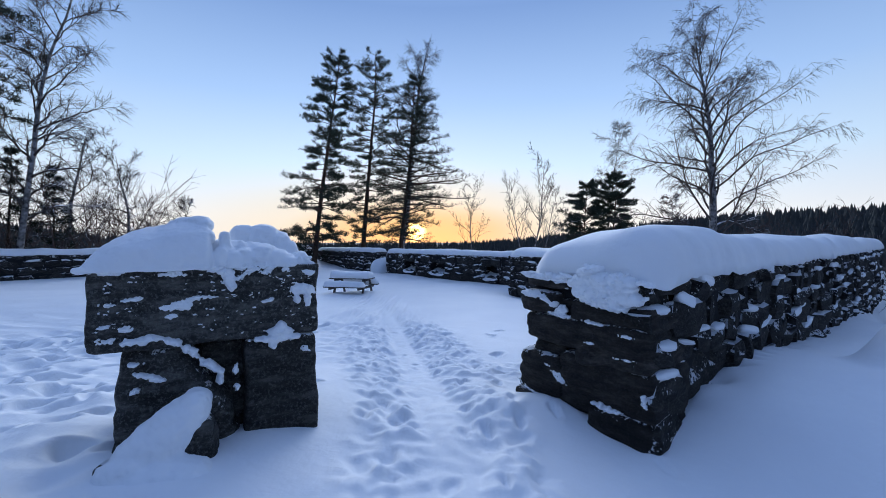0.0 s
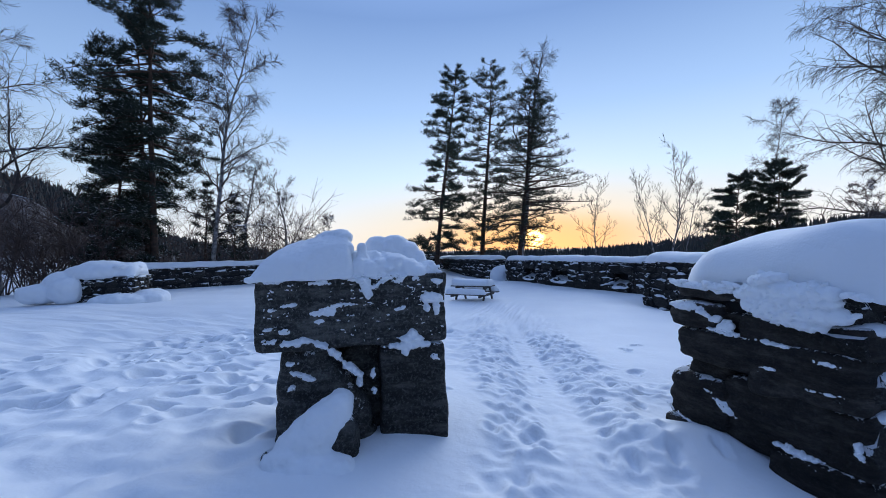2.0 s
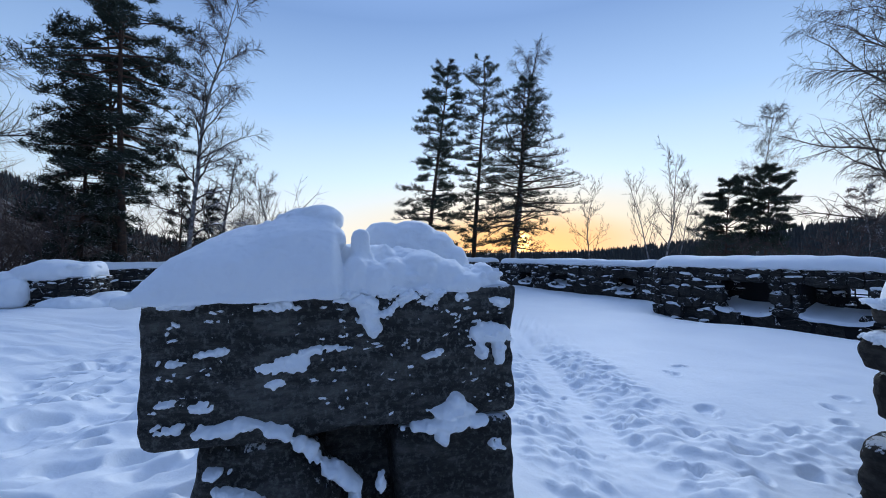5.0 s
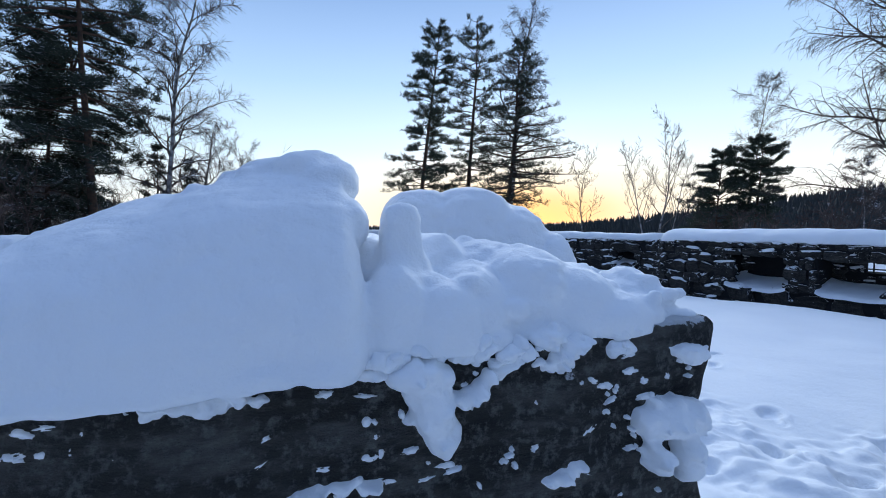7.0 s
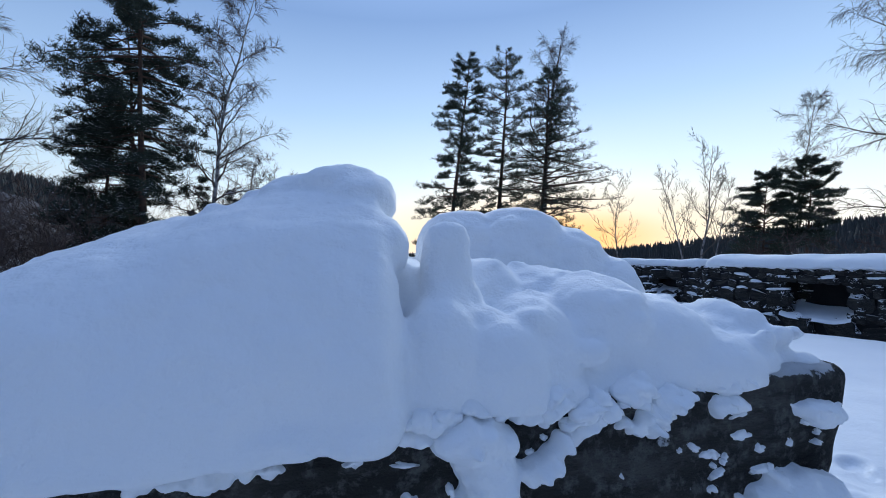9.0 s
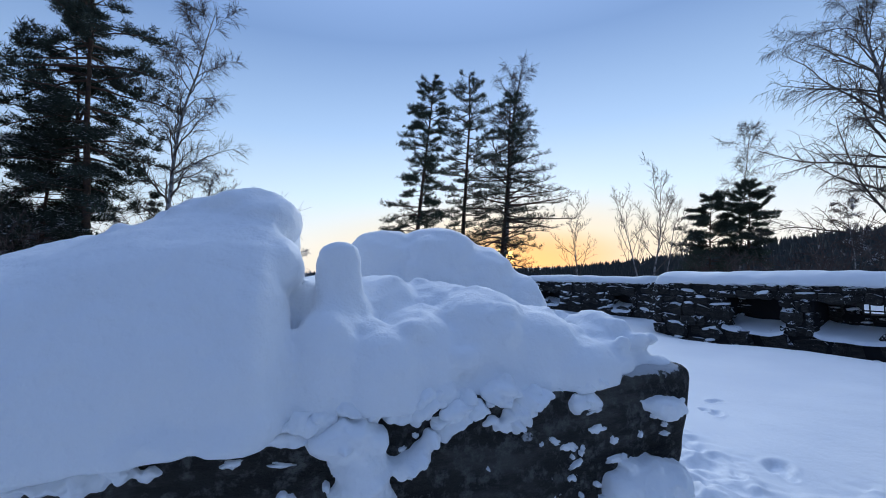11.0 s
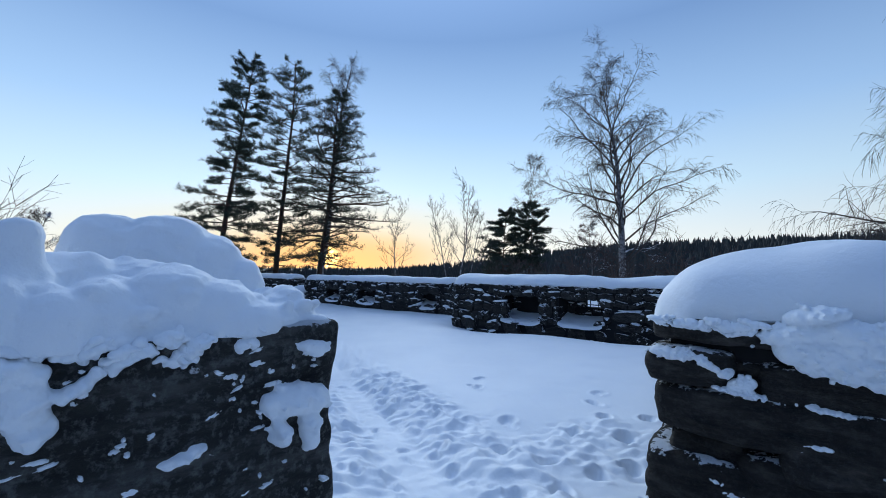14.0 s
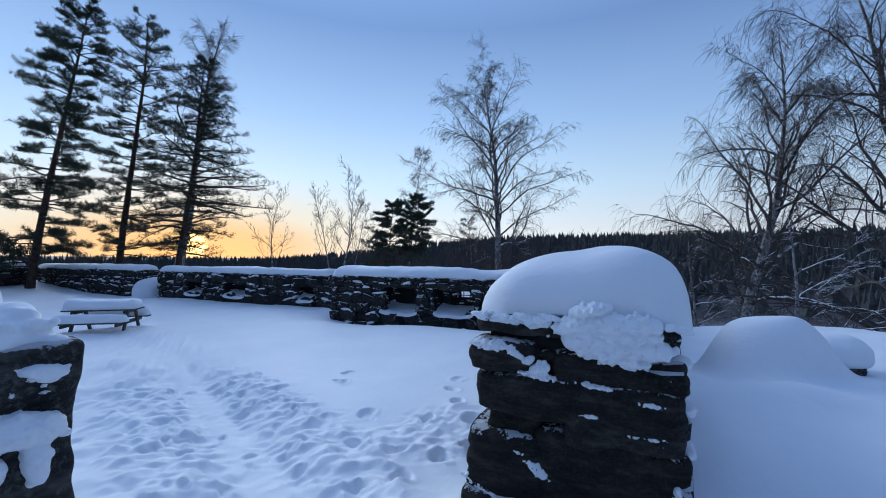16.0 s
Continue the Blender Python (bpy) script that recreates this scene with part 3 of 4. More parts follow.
def clump(name, areas, seed, parent, thick=0.03, v=0.0, grain=0.011, fill=2.2):
    """Crumbly snow stuck on a front that faces -y: many small lumps spread over ellipses (u, z, ru, rz, tilt), thickest inside."""
    rg = random.Random(int(seed * 100))
    lumps = []
    for u, z, ru, rz, tilt in areas:
        ca, sa = math.cos(tilt), math.sin(tilt)
        long, short = max(ru, rz), min(ru, rz)
        for k in range(7 if short > 0.024 else 0):      # the heart of a thick patch
            h = -0.72 + 0.24 * k
            r = short * 0.76 * math.sqrt(1 - h * h) * rg.uniform(0.85, 1.1)
            x, y = (h * long, 0) if ru >= rz else (0, h * long)
            lumps.append((u + x * ca - y * sa, v + 0.012, z + x * sa + y * ca, max(r, long * 0.16), 0.012 + thick * math.sqrt(1 - h * h) * rg.uniform(0.75, 1.0), r, 2.3))
        for _ in range(max(9, int(fill * 1.6 * ru * rz / grain ** 2))):
            a, r = rg.uniform(0, 6.283), rg.random() ** 0.55 * 1.25
            x, y = ru * r * math.cos(a), rz * r * math.sin(a)
            if r > 0.45 and noise.noise(((u + x) * 24, (z + y) * 30, seed)) < 0.9 * r - 0.75:
                continue
            big = grain * rg.uniform(0.6, 1.3) * (1.3 - 0.65 * min(r, 1.2))
            deep = (thick * max(0.12, 1.05 - 0.8 * r * r) + grain * 0.3) * rg.uniform(0.6, 1.15)
            lumps.append((u + x * ca - y * sa, v + 0.012, z + x * sa + y * ca, big * 1.2, deep + 0.012, big, 2.2))
    lumps += [(u, v + 0.012, z, grain, grain + 0.012, grain, 2.2) for u, z, *_ in areas]
    return fused(name, lumps, max(0.0042, grain * 0.42), SNOW, parent, seed, ((16, 0.005), (40, 0.004), (110, 0.002)), 2)


def near_end(wall):
    """The large stones of the near wall's end, in a frame whose x runs from the inner to the outer corner."""
    inner = NEAR_P + V * 1.27
    e = -V
    m = Matrix.Translation(inner) @ Matrix.Rotation(math.atan2(e.y, e.x), 4, "Z")
    stones = (((0.0, 0.02, 1.45), (0.60, 0.6, 1.57), 1.0), ((0.50, 0.06, 1.44), (1.25, 0.7, 1.565), 2.0), ((-0.03, -0.04, 1.21), (0.40, 0.6, 1.40), 3.0), ((0.50, -0.02, 1.15), (1.28, 0.7, 1.37), 4.0),
              ((0.36, 0.03, 1.20), (0.54, 0.6, 1.36), 14.0), ((-0.01, -0.06, 0.92), (1.25, 0.8, 1.19), 5.0), ((0.05, 0.02, 0.78), (0.46, 0.7, 0.94), 6.0), ((0.58, -0.05, 0.80), (1.26, 0.7, 0.96), 7.0),
              ((-0.05, -0.05, 0.40), (0.44, 0.6, 0.80), 8.0), ((0.38, -0.04, 0.30), (1.10, 0.7, 0.86), 9.0), ((1.02, -0.02, 0.42), (1.28, 0.7, 0.84), 10.0), ((-0.08, -0.10, 0.02), (0.34, 0.6, 0.42), 11.0),
              ((0.30, -0.06, -0.1), (0.80, 0.7, 0.34), 12.0), ((0.72, -0.08, -0.1), (1.27, 0.7, 0.44), 13.0))
    for lo, hi, seed in stones:
        ob = boulder("stone", lo, hi, seed * 3.3, wall, 0.03, 9.0, 15, mat=SCHIST_BARE, strata=0.7)
        ob.matrix_basis = m
    patches = (((0.88, 1.43, 0.34, 0.10, -0.05), (0.66, 1.54, 0.16, 0.07, 0.25), (0.90, 1.56, 0.26, 0.09, 0.0), (0.86, 1.36, 0.24, 0.05, -0.12), (0.74, 1.64, 0.14, 0.06, 0.2), (0.86, 1.50, 0.30, 0.07, 0.0), (0.70, 1.46, 0.12, 0.10, 0.1)),
               ((0.12, 1.375, 0.15, 0.045, -0.05), (0.27, 1.345, 0.08, 0.035, -0.5), (0.36, 1.30, 0.035, 0.035, 0.4)),
               ((0.43, 1.245, 0.06, 0.05, 0.3), (0.42, 1.20, 0.20, 0.016, -0.10)), ((0.80, 1.175, 0.20, 0.014, -0.12), (1.07, 1.11, 0.10, 0.026, -0.1)),
               ((0.74, 1.00, 0.09, 0.014, 0.06),), ((1.06, 0.92, 0.12, 0.014, 0.05),), ((0.28, 0.72, 0.12, 0.022, -0.35), (0.40, 0.62, 0.10, 0.045, -0.6)),
               ((0.88, 0.46, 0.14, 0.028, -0.1),), ((0.10, 0.42, 0.17, 0.045, -0.35),), ((1.20, 0.62, 0.02, 0.08, 0.1),), ((0.20, 1.545, 0.22, 0.022, -0.05), (0.44, 1.53, 0.08, 0.03, 0.3)))
    for k, areas in enumerate(patches):
        ob = clump("clinging_snow", areas, 40 + k * 1.7, wall, 0.14 if k == 0 else 0.07 if k == 1 else 0.035, -0.035 if k else -0.02, 0.017 if k == 0 else 0.010, 1.0 if k == 0 else 2.2)
        ob.matrix_basis = m
    rg = random.Random(19)
    for k in range(22):              # crumbly lip of the cap
        u = 0.03 + 1.2 * k / 21
        ob = clump("clinging_snow", ((u, 1.565 + rg.uniform(-0.02, 0.02), rg.uniform(0.03, 0.07), rg.uniform(0.015, 0.035), rg.gauss(0, 0.2)),), 140 + k, wall, 0.035, -0.045, 0.013)
        ob.matrix_basis = m


# ---- the walls of the ruin ----
NEAR_P = Vector((1.66, 3.20, 0))
D = Vector((0.65, -0.76, 0)).normalized()
OUT = Vector((-D.y, D.x, 0))


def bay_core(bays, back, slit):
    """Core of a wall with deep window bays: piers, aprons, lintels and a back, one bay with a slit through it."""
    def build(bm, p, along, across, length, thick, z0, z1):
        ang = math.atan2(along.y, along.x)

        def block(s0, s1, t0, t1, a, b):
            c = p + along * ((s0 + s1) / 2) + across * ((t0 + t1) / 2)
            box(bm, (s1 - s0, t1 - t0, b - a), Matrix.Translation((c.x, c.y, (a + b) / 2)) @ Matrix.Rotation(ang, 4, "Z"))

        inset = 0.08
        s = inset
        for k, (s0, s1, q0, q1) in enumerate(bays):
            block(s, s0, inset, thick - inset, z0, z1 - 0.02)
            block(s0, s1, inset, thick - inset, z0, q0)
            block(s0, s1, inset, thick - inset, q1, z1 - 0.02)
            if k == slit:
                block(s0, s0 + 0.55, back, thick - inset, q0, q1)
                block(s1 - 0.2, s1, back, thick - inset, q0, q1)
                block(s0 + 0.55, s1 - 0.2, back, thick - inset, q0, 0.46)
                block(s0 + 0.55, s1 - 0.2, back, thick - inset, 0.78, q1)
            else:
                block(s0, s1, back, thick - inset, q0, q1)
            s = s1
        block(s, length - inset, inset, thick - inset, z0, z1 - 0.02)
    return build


BAYS = ((2.35, 3.95, -0.16, 0.90), (4.6, 6.1, -0.12, 0.90))
FAR_BAYS = ((2.3, 3.6, -0.15, 0.70), (5.2, 6.7, -0.15, 0.72), (9.8, 11.0, -0.15, 0.70))
ruin_wall("wall_near", NEAR_P, U, 25.0, 1.27, -0.9, 1.56, (0.20, 0.42), 0.52, 31, "dark drystone wall under a thick rounded snow cap", ends=(True, False), end_fn=near_end, lop=0.16, cell=0.06, over=0.055)
ruin_wall("wall_east", Vector((2.95, 18.45, 0)), D, 8.6, 1.6, -1.1, 1.24, (0.22, 0.46), 0.42, 32, "dark stone wall with two deep window bays", skip=BAYS, hollow=bay_core(BAYS, 0.95, 1))
ruin_wall("wall_far", Vector((-4.3, 29.7, 0)), D, 12.0, 1.2, -0.8, 1.12, (0.24, 0.48), 0.36, 33, "low dark stone wall with snowy recesses", skip=FAR_BAYS, hollow=bay_core(FAR_BAYS, 0.7, -1))
ruin_wall("wall_beyond", Vector((-12.4, 39.2, 0)), D, 10.9, 1.2, -0.8, 1.12, (0.22, 0.42), 0.36, 34, "low dark stone wall capped with snow")
W = Vector((15.4, 21.0, 0))
ruin_wall("wall_west", Vector((-27.6, 16.5, 0)), W.normalized(), W.length, 1.2, -0.6, 1.18, (0.24, 0.44), 0.46, 35, "long low stone wall under snow")
ruin_wall("wall_stub", Vector((-20.6, 11.9, 0)), Vector((0.87, 0.49, 0)).normalized(), 2.6, 1.6, -0.4, 1.10, (0.16, 0.30), 0.80, 36, "ruined wall end under a heap of snow")


def sill_snow(start, bays, depth):
    """Snow banked on each sill, sloping down towards the front."""
    for s0, s1, q0, q1 in bays:
        n = 22
        verts = []
        for i in range(n + 1):
            for j in range(n + 1):
                a, t = s0 + (s1 - s0) * i / n, -0.10 + (depth + 0.10) * j / n
                w = start + D * a + OUT * t
                f = j / n
                h = 0.05 * math.sqrt(min(1, f * 5)) + 0.26 * f ** 1.5 + 0.03 * wobble(a, t, 2.3, s0) + 0.10 * abs(2 * i / n - 1) ** 4
                verts.append((w.x, w.y, q0 - (0.06 if j == 0 else 0) + h))
        faces = [(i * (n + 1) + j, (i + 1) * (n + 1) + j, (i + 1) * (n + 1) + j + 1, i * (n + 1) + j + 1) for i in range(n) for j in range(n)]
        ob = mesh_part("sill_drift", verts, faces, SNOW, smooth=True)
        tagged(ob, "snow drifted on the sill of a window bay", "snow", "snow on the walls")


def bay_backs(wall_name, start, bays, back, slit):
    """Stones on the backs and jambs of the bays."""
    rg = random.Random(71)
    wall = bpy.data.objects[wall_name]
    for k, (s0, s1, q0, q1) in enumerate(bays):
        gap = ((0.5, s1 - s0 - 0.15, 0.35, 1.0),) if k == slit else ()
        lay_face(wall, start + D * s0 + OUT * back, D, -OUT, s1 - s0, q0, q1, (0.14, 0.26), rg, 0.2, gap)
        lay_face(wall, start + D * s0, OUT, D, back, q0, q1, (0.14, 0.26), rg, 0.2)
        lay_face(wall, start + D * s1, OUT, -D, back, q0, q1, (0.14, 0.26), rg, 0.2)


bay_backs("wall_east", Vector((2.95, 18.45, 0)), BAYS, 0.95, 1)
bay_backs("wall_far", Vector((-4.3, 29.7, 0)), FAR_BAYS, 0.7, -1)
sill_snow(Vector((2.95, 18.45, 0)), BAYS, 0.95)
sill_snow(Vector((-4.3, 29.7, 0)), FAR_BAYS, 0.7)
def bay_bars():
    ob = empty("window_grille")
    tagged(ob, "dark iron bars across the window slit", "grille")
    p = Vector((2.95, 18.45, 0)) + OUT * 1.2
    for z in (0.55, 0.74):
        a, b = p + D * 5.1, p + D * 5.95
        tubes([(a.x, a.y, z, b.x, b.y, z, 0.018, 0.018)], 8, "bar", IRON, ob)
    for s in (5.35, 5.62):
        a = p + D * s
        tubes([(a.x, a.y, 0.40, a.x, a.y, 0.92, 0.016, 0.016)], 8, "bar", IRON, ob)




# ---- the gate pillar of large blocks ----
PIL = Matrix.Translation((-1.017, 3.165, 0)) @ Matrix.Rotation(math.atan2(0.485, 0.875), 4, "Z")


def pillar():
    ob = empty("gate_pillar", PIL)
    tagged(ob, "dark rough gate pillar of large stone blocks under snow", "stone pillar")
    boulder("top_block", (-1.385, 0.0, 1.19), (0.042, 0.95, 1.728), 3.1, ob, 0.022, 30.0, 52)
    boulder("left_block", (-1.25, -0.03, 0.30), (-0.56, 0.80, 1.25), 7.7, ob, 0.05, 5.5, 18, (0.0, 0.02), chop=(-0.95, -0.55, 0.42))
    boulder("right_block", (-0.50, -0.02, 0.30), (0.02, 0.85, 1.19), 11.9, ob, 0.03, 16.0, 24)
    boulder("packing_stone", (-0.80, 0.20, 0.2), (-0.42, 0.7, 1.22), 5.2, ob, 0.03, 5.0, 8)
    boulder("foot_stone", (-0.87, -0.36, 0.25), (-0.66, -0.08, 0.80), 13.3, ob, 0.04, 4.0, 12)
    boulder("toe_stone", (-1.28, -0.42, 0.20), (-1.04, -0.15, 0.62), 15.1, ob, 0.04, 4.0, 10)
    patches = (((-0.60, 1.685, 0.06, 0.035, -0.1), (-0.58, 1.63, 0.045, 0.05, 0.1), (-0.565, 1.575, 0.028, 0.025, 0), (-0.50, 1.655, 0.05, 0.016, 0.6)),
               ((-0.30, 1.705, 0.055, 0.022, 0.3), (-0.335, 1.675, 0.022, 0.022, 0.5)),
               ((-0.085, 1.535, 0.085, 0.055, -0.1), (-0.05, 1.46, 0.03, 0.06, 0.15), (-0.125, 1.465, 0.03, 0.035, 0.3)), ((-0.04, 1.665, 0.045, 0.025, -0.2),),
               ((-0.90, 1.465, 0.11, 0.045, 0.12), (-0.79, 1.515, 0.09, 0.018, 0.12), (-0.925, 1.405, 0.04, 0.03, 0.2)), ((-1.13, 1.53, 0.06, 0.018, 0.1),),
               ((-1.27, 1.50, 0.05, 0.014, 0),), ((-1.17, 1.34, 0.07, 0.022, 0.05),), ((-1.28, 1.275, 0.07, 0.020, -0.1),), ((-1.28, 1.36, 0.05, 0.014, 0),),
               ((-0.92, 1.685, 0.10, 0.022, 0.05),), ((-1.24, 1.70, 0.10, 0.012, 0),), ((-0.34, 1.462, 0.05, 0.012, 0.1), (-0.30, 1.475, 0.02, 0.012, 0)), ((-0.68, 1.516, 0.025, 0.012, 0.2),), ((-0.69, 1.618, 0.022, 0.010, 0),),
               ((-1.13, 1.11, 0.06, 0.016, 0),), ((-1.03, 1.01, 0.09, 0.022, -0.45), (-1.10, 1.04, 0.03, 0.014, -0.3)), ((-1.12, 0.94, 0.04, 0.02, 0.2),), ((-0.08, 1.08, 0.05, 0.022, -0.3),),
               ((-0.55, 1.00, 0.022, 0.05, 0),), ((-0.54, 0.86, 0.018, 0.03, 0),))
    for k, areas in enumerate(patches):
        clump("clinging_snow", areas, 3 + k * 1.37, ob, 0.05 if k in (0, 2) else 0.028, -0.03 if k >= 15 else 0.0, 0.011 if k in (0, 2, 4) else 0.008)
    rg = random.Random(12)
    for k in range(26):              # crumbs along the edge of the mound
        clump("clinging_snow", ((rg.uniform(-0.68, 0.0), rg.uniform(1.685, 1.725), rg.uniform(0.015, 0.05), rg.uniform(0.008, 0.02), rg.gauss(0, 0.3)),), 200 + k, ob, 0.02, 0.0, 0.008)
    for k in range(190):             # flecks caught in the pitted face
        snow_clot("snow_fleck", rg.uniform(-1.33, 0.0), rg.uniform(1.23, 1.68), rg.choice((0.004, 0.006, 0.009, 0.016)), rg.uniform(0.003, 0.008), 0.010, 60 + k, ob, 0.004, rg.gauss(0.1, 0.3), 1.3)
    for k, areas in enumerate((((-1.08, 1.262, 0.12, 0.026, 0.05), (-0.92, 1.235, 0.09, 0.022, -0.35), (-0.80, 1.14, 0.11, 0.022, -0.75), (-0.69, 1.03, 0.10, 0.030, -0.6), (-0.645, 0.95, 0.022, 0.05, 0.1)),
                               ((-0.26, 1.185, 0.18, 0.032, 0.0), (-0.25, 1.235, 0.09, 0.042, 0.0), (-0.24, 1.275, 0.035, 0.025, 0), (-0.30, 1.14, 0.03, 0.04, 0.3)))):
        clump("ledge_snow", areas, 90 + k * 2.1, ob, 0.06, -0.01, 0.016)
    boulder("fallen_stone", (-1.28, -0.24, 0.05), (-0.68, 0.0, 0.44), 17.5, ob, 0.03, 5.0, 14, chop=(-1.25, -0.72, -0.40))
    drape = []
    for k in range(15):              # a smooth apron of snow from the foot stone down to the toe
        f = k / 14
        drape.append((-0.775 - 0.40 * f, -0.20 - 0.10 * f, 0.86 - 0.36 * f - 0.05 * math.sin(3.1 * f), 0.085 + 0.08 * math.sin(2.6 * f), 0.15, 0.085 + 0.10 * math.sin(3.0 * f), 2.4))
    drape += [(-0.98, -0.40, 0.50, 0.26, 0.16, 0.13, 2.3), (-0.84, -0.42, 0.50, 0.16, 0.18, 0.12, 2.3), (-1.12, -0.34, 0.55, 0.16, 0.14, 0.12, 2.3)]
    fused("draped_snow", drape, 0.011, SNOW, ob, 5.5, ((5, 0.022), (13, 0.014), (34, 0.006)), 3)
    return ob


pillar()


def pillar_snow():
    """The heaped snow on the pillar: a smooth block broken off at a step, slumped lumps beside it."""
    u0, u1, v1, step = -1.395, 0.012, 1.0, 0.012
    us, ws = np.arange(u0, u1 + step / 2, step), np.arange(0, 1.0001, 0.011)
    vs = ws * 1.1
    Ug, W = np.meshgrid(us, ws)
    wave = lattice(us + 9, vs + 9, ((0.30, 0.022), (0.11, 0.008)), 3)
    ragged = lattice(us + 3, vs * 0 + 3, ((0.13, 0.5), (0.05, 0.35)), 13)
    over = 1 - smooth01(-0.715, -0.675, Ug)
    edge = (-0.062 + 0.024 * ragged) * over + (0.012 + 0.02 * smooth01(-0.30, -0.05, Ug) + 0.016 * ragged) * (1 - over)
    Vg = edge + W * (v1 - edge)
    inn = Vg - edge
    block = 0.20 + 0.10 * smooth01(-1.36, -1.05, Ug) + 0.065 * smooth01(-1.08, -0.80, Ug) - 0.10 * smooth01(0.50, 1.0, Vg)
    block = block * (0.52 * np.sqrt(1 - (1 - np.clip(inn / 0.13, 0, 1)) ** 2) + 0.48 * np.sin(np.clip(inn / 0.48, 0, 1) * math.pi / 2))
    block = block * np.sqrt(1 - (1 - np.clip((Ug - u0) / 0.15, 0, 1)) ** 2.2) + wave * 0.35 * smooth01(0, 0.1, inn)
    low = (0.045 + 0.09 * smooth01(0.1, 0.5, Vg) * (1 - smooth01(-0.25, 0.0, Ug)) + wave) * np.sqrt(1 - (1 - np.clip(inn / 0.09, 0, 1)) ** 2) * np.sqrt(1 - (1 - np.clip((u1 - Ug) / 0.06, 0, 1)) ** 2)
    k = smooth01(-0.016, 0.016, Ug + 0.705 - 0.04 * (1 - smooth01(-0.06, 0.14, Vg)) - 0.012 * np.sin(Vg * 15) - wave * 0.4)
    H = np.maximum(block * (1 - k) + low * k, 0) * np.sqrt(1 - (1 - np.clip((v1 - Vg) / 0.2, 0, 1)) ** 2)
    Z = 1.712 + H
    nx, ny = len(us), len(vs)
    top = np.stack([Ug, Vg, Z], 2).reshape(-1, 3)
    under = top.copy()
    under[:, 2] = 1.706
    faces = [tuple(int(i) for i in f) for f in grid_faces(nx, ny)]
    n = nx * ny
    faces += [tuple(i + n for i in f[::-1]) for f in faces]
    rim = list(range(nx)) + [j * nx + nx - 1 for j in range(1, ny)] + [(ny - 1) * nx + i for i in range(nx - 2, -1, -1)] + [j * nx for j in range(ny - 2, 0, -1)]
    faces += [(b, a, a + n, b + n) for a, b in zip(rim, rim[1:] + rim[:1])]

    def heap(u, v, ru, rv, crest, power=2.6):
        return (u, v, 1.72, ru, rv, crest - 1.72, power)

    lumps = [heap(-0.46, 0.64, 0.13, 0.20, 2.045, 3.4), heap(-0.31, 0.60, 0.15, 0.20, 2.048, 3.4), heap(-0.19, 0.54, 0.11, 0.17, 1.99, 3.0), heap(-0.105, 0.45, 0.065, 0.12, 1.905, 3.0),
             heap(-0.34, 0.17, 0.12, 0.14, 1.885), heap(-0.25, 0.13, 0.10, 0.12, 1.845), heap(-0.18, 0.08, 0.08, 0.09, 1.79), heap(-0.40, 0.27, 0.12, 0.14, 1.90),
             heap(-0.48, 0.13, 0.075, 0.12, 1.855), heap(-0.545, 0.055, 0.065, 0.08, 1.832), heap(-0.625, 0.08, 0.06, 0.09, 1.865), heap(-0.53, 0.26, 0.12, 0.14, 1.915), heap(-0.655, 0.22, 0.05, 0.12, 1.92),
             heap(-0.065, 0.15, 0.058, 0.075, 1.828, 2.3), heap(-0.03, 0.11, 0.035, 0.06, 1.77), heap(-0.12, 0.10, 0.06, 0.09, 1.782), heap(-0.08, 0.30, 0.09, 0.12, 1.80),
             (-0.606, 0.115, 1.905, 0.040, 0.04, 0.068, 3.6), (-0.59, 0.125, 1.83, 0.045, 0.055, 0.06, 2.4),
             (-0.738, 0.25, 2.02, 0.062, 0.11, 0.046, 2.4), (-0.772, 0.32, 2.045, 0.08, 0.14, 0.046, 2.4), (-0.81, 0.40, 2.045, 0.13, 0.17, 0.050, 2.2), (-0.70, 0.12, 1.94, 0.035, 0.07, 0.045, 2.3)]
    rg = random.Random(8)
    for _ in range(110):             # slumped crumbs between the clods
        u, v = rg.uniform(-0.67, 0.0), rg.uniform(0.02, 0.40)
        r = rg.choice((0.009, 0.012, 0.016, 0.022))
        z = 1.73 + max([0.05] + [(1 - ((u - a) / ru) ** 2 - ((v - b) / rv) ** 2) ** 0.5 * rz * 0.95 for a, b, _, ru, rv, rz, _ in lumps[:17] if ((u - a) / ru) ** 2 + ((v - b) / rv) ** 2 < 1])
        lumps.append((u, v, z - r * 0.3, r * rg.uniform(0.9, 1.4), r * rg.uniform(0.9, 1.4), r, 2.4))
    for _ in range(46):              # broken crust along the top of the block
        u, v = rg.uniform(-1.0, -0.70), rg.uniform(0.24, 0.48)
        i = int((u - u0) / step)
        j = min(len(ws) - 1, int(np.searchsorted(Vg[:, i], v)))
        r = rg.choice((0.010, 0.014, 0.02))
        lumps.append((u, v, Z[j, i] + 0.25 * r, r * 1.3, r * 1.3, r, 2.2))
    for _ in range(120):             # ragged lip over the stone
        u = rg.uniform(-1.40, 0.0)
        r = rg.choice((0.008, 0.012, 0.018))
        front = float(edge[0, min(len(us) - 1, int((u - u0) / step))]) + 0.012
        lumps.append((u, front + rg.uniform(-0.005, 0.02), 1.724 + rg.uniform(-0.008, 0.010), r * rg.uniform(1, 1.8), r * 1.1, r, 2.2))
    ob = fused("snow_mound", lumps, 0.0085, SNOW, None, 2.0, ((7, 0.008), (18, 0.005), (48, 0.0028), (110, 0.0012)), 3, (np.concatenate([top, under]).tolist(), faces), 1.712)
    ob.matrix_basis = PIL
    tagged(ob, "thick mound of broken lumpy snow on the pillar", "snow", "snow on the walls")


pillar_snow()


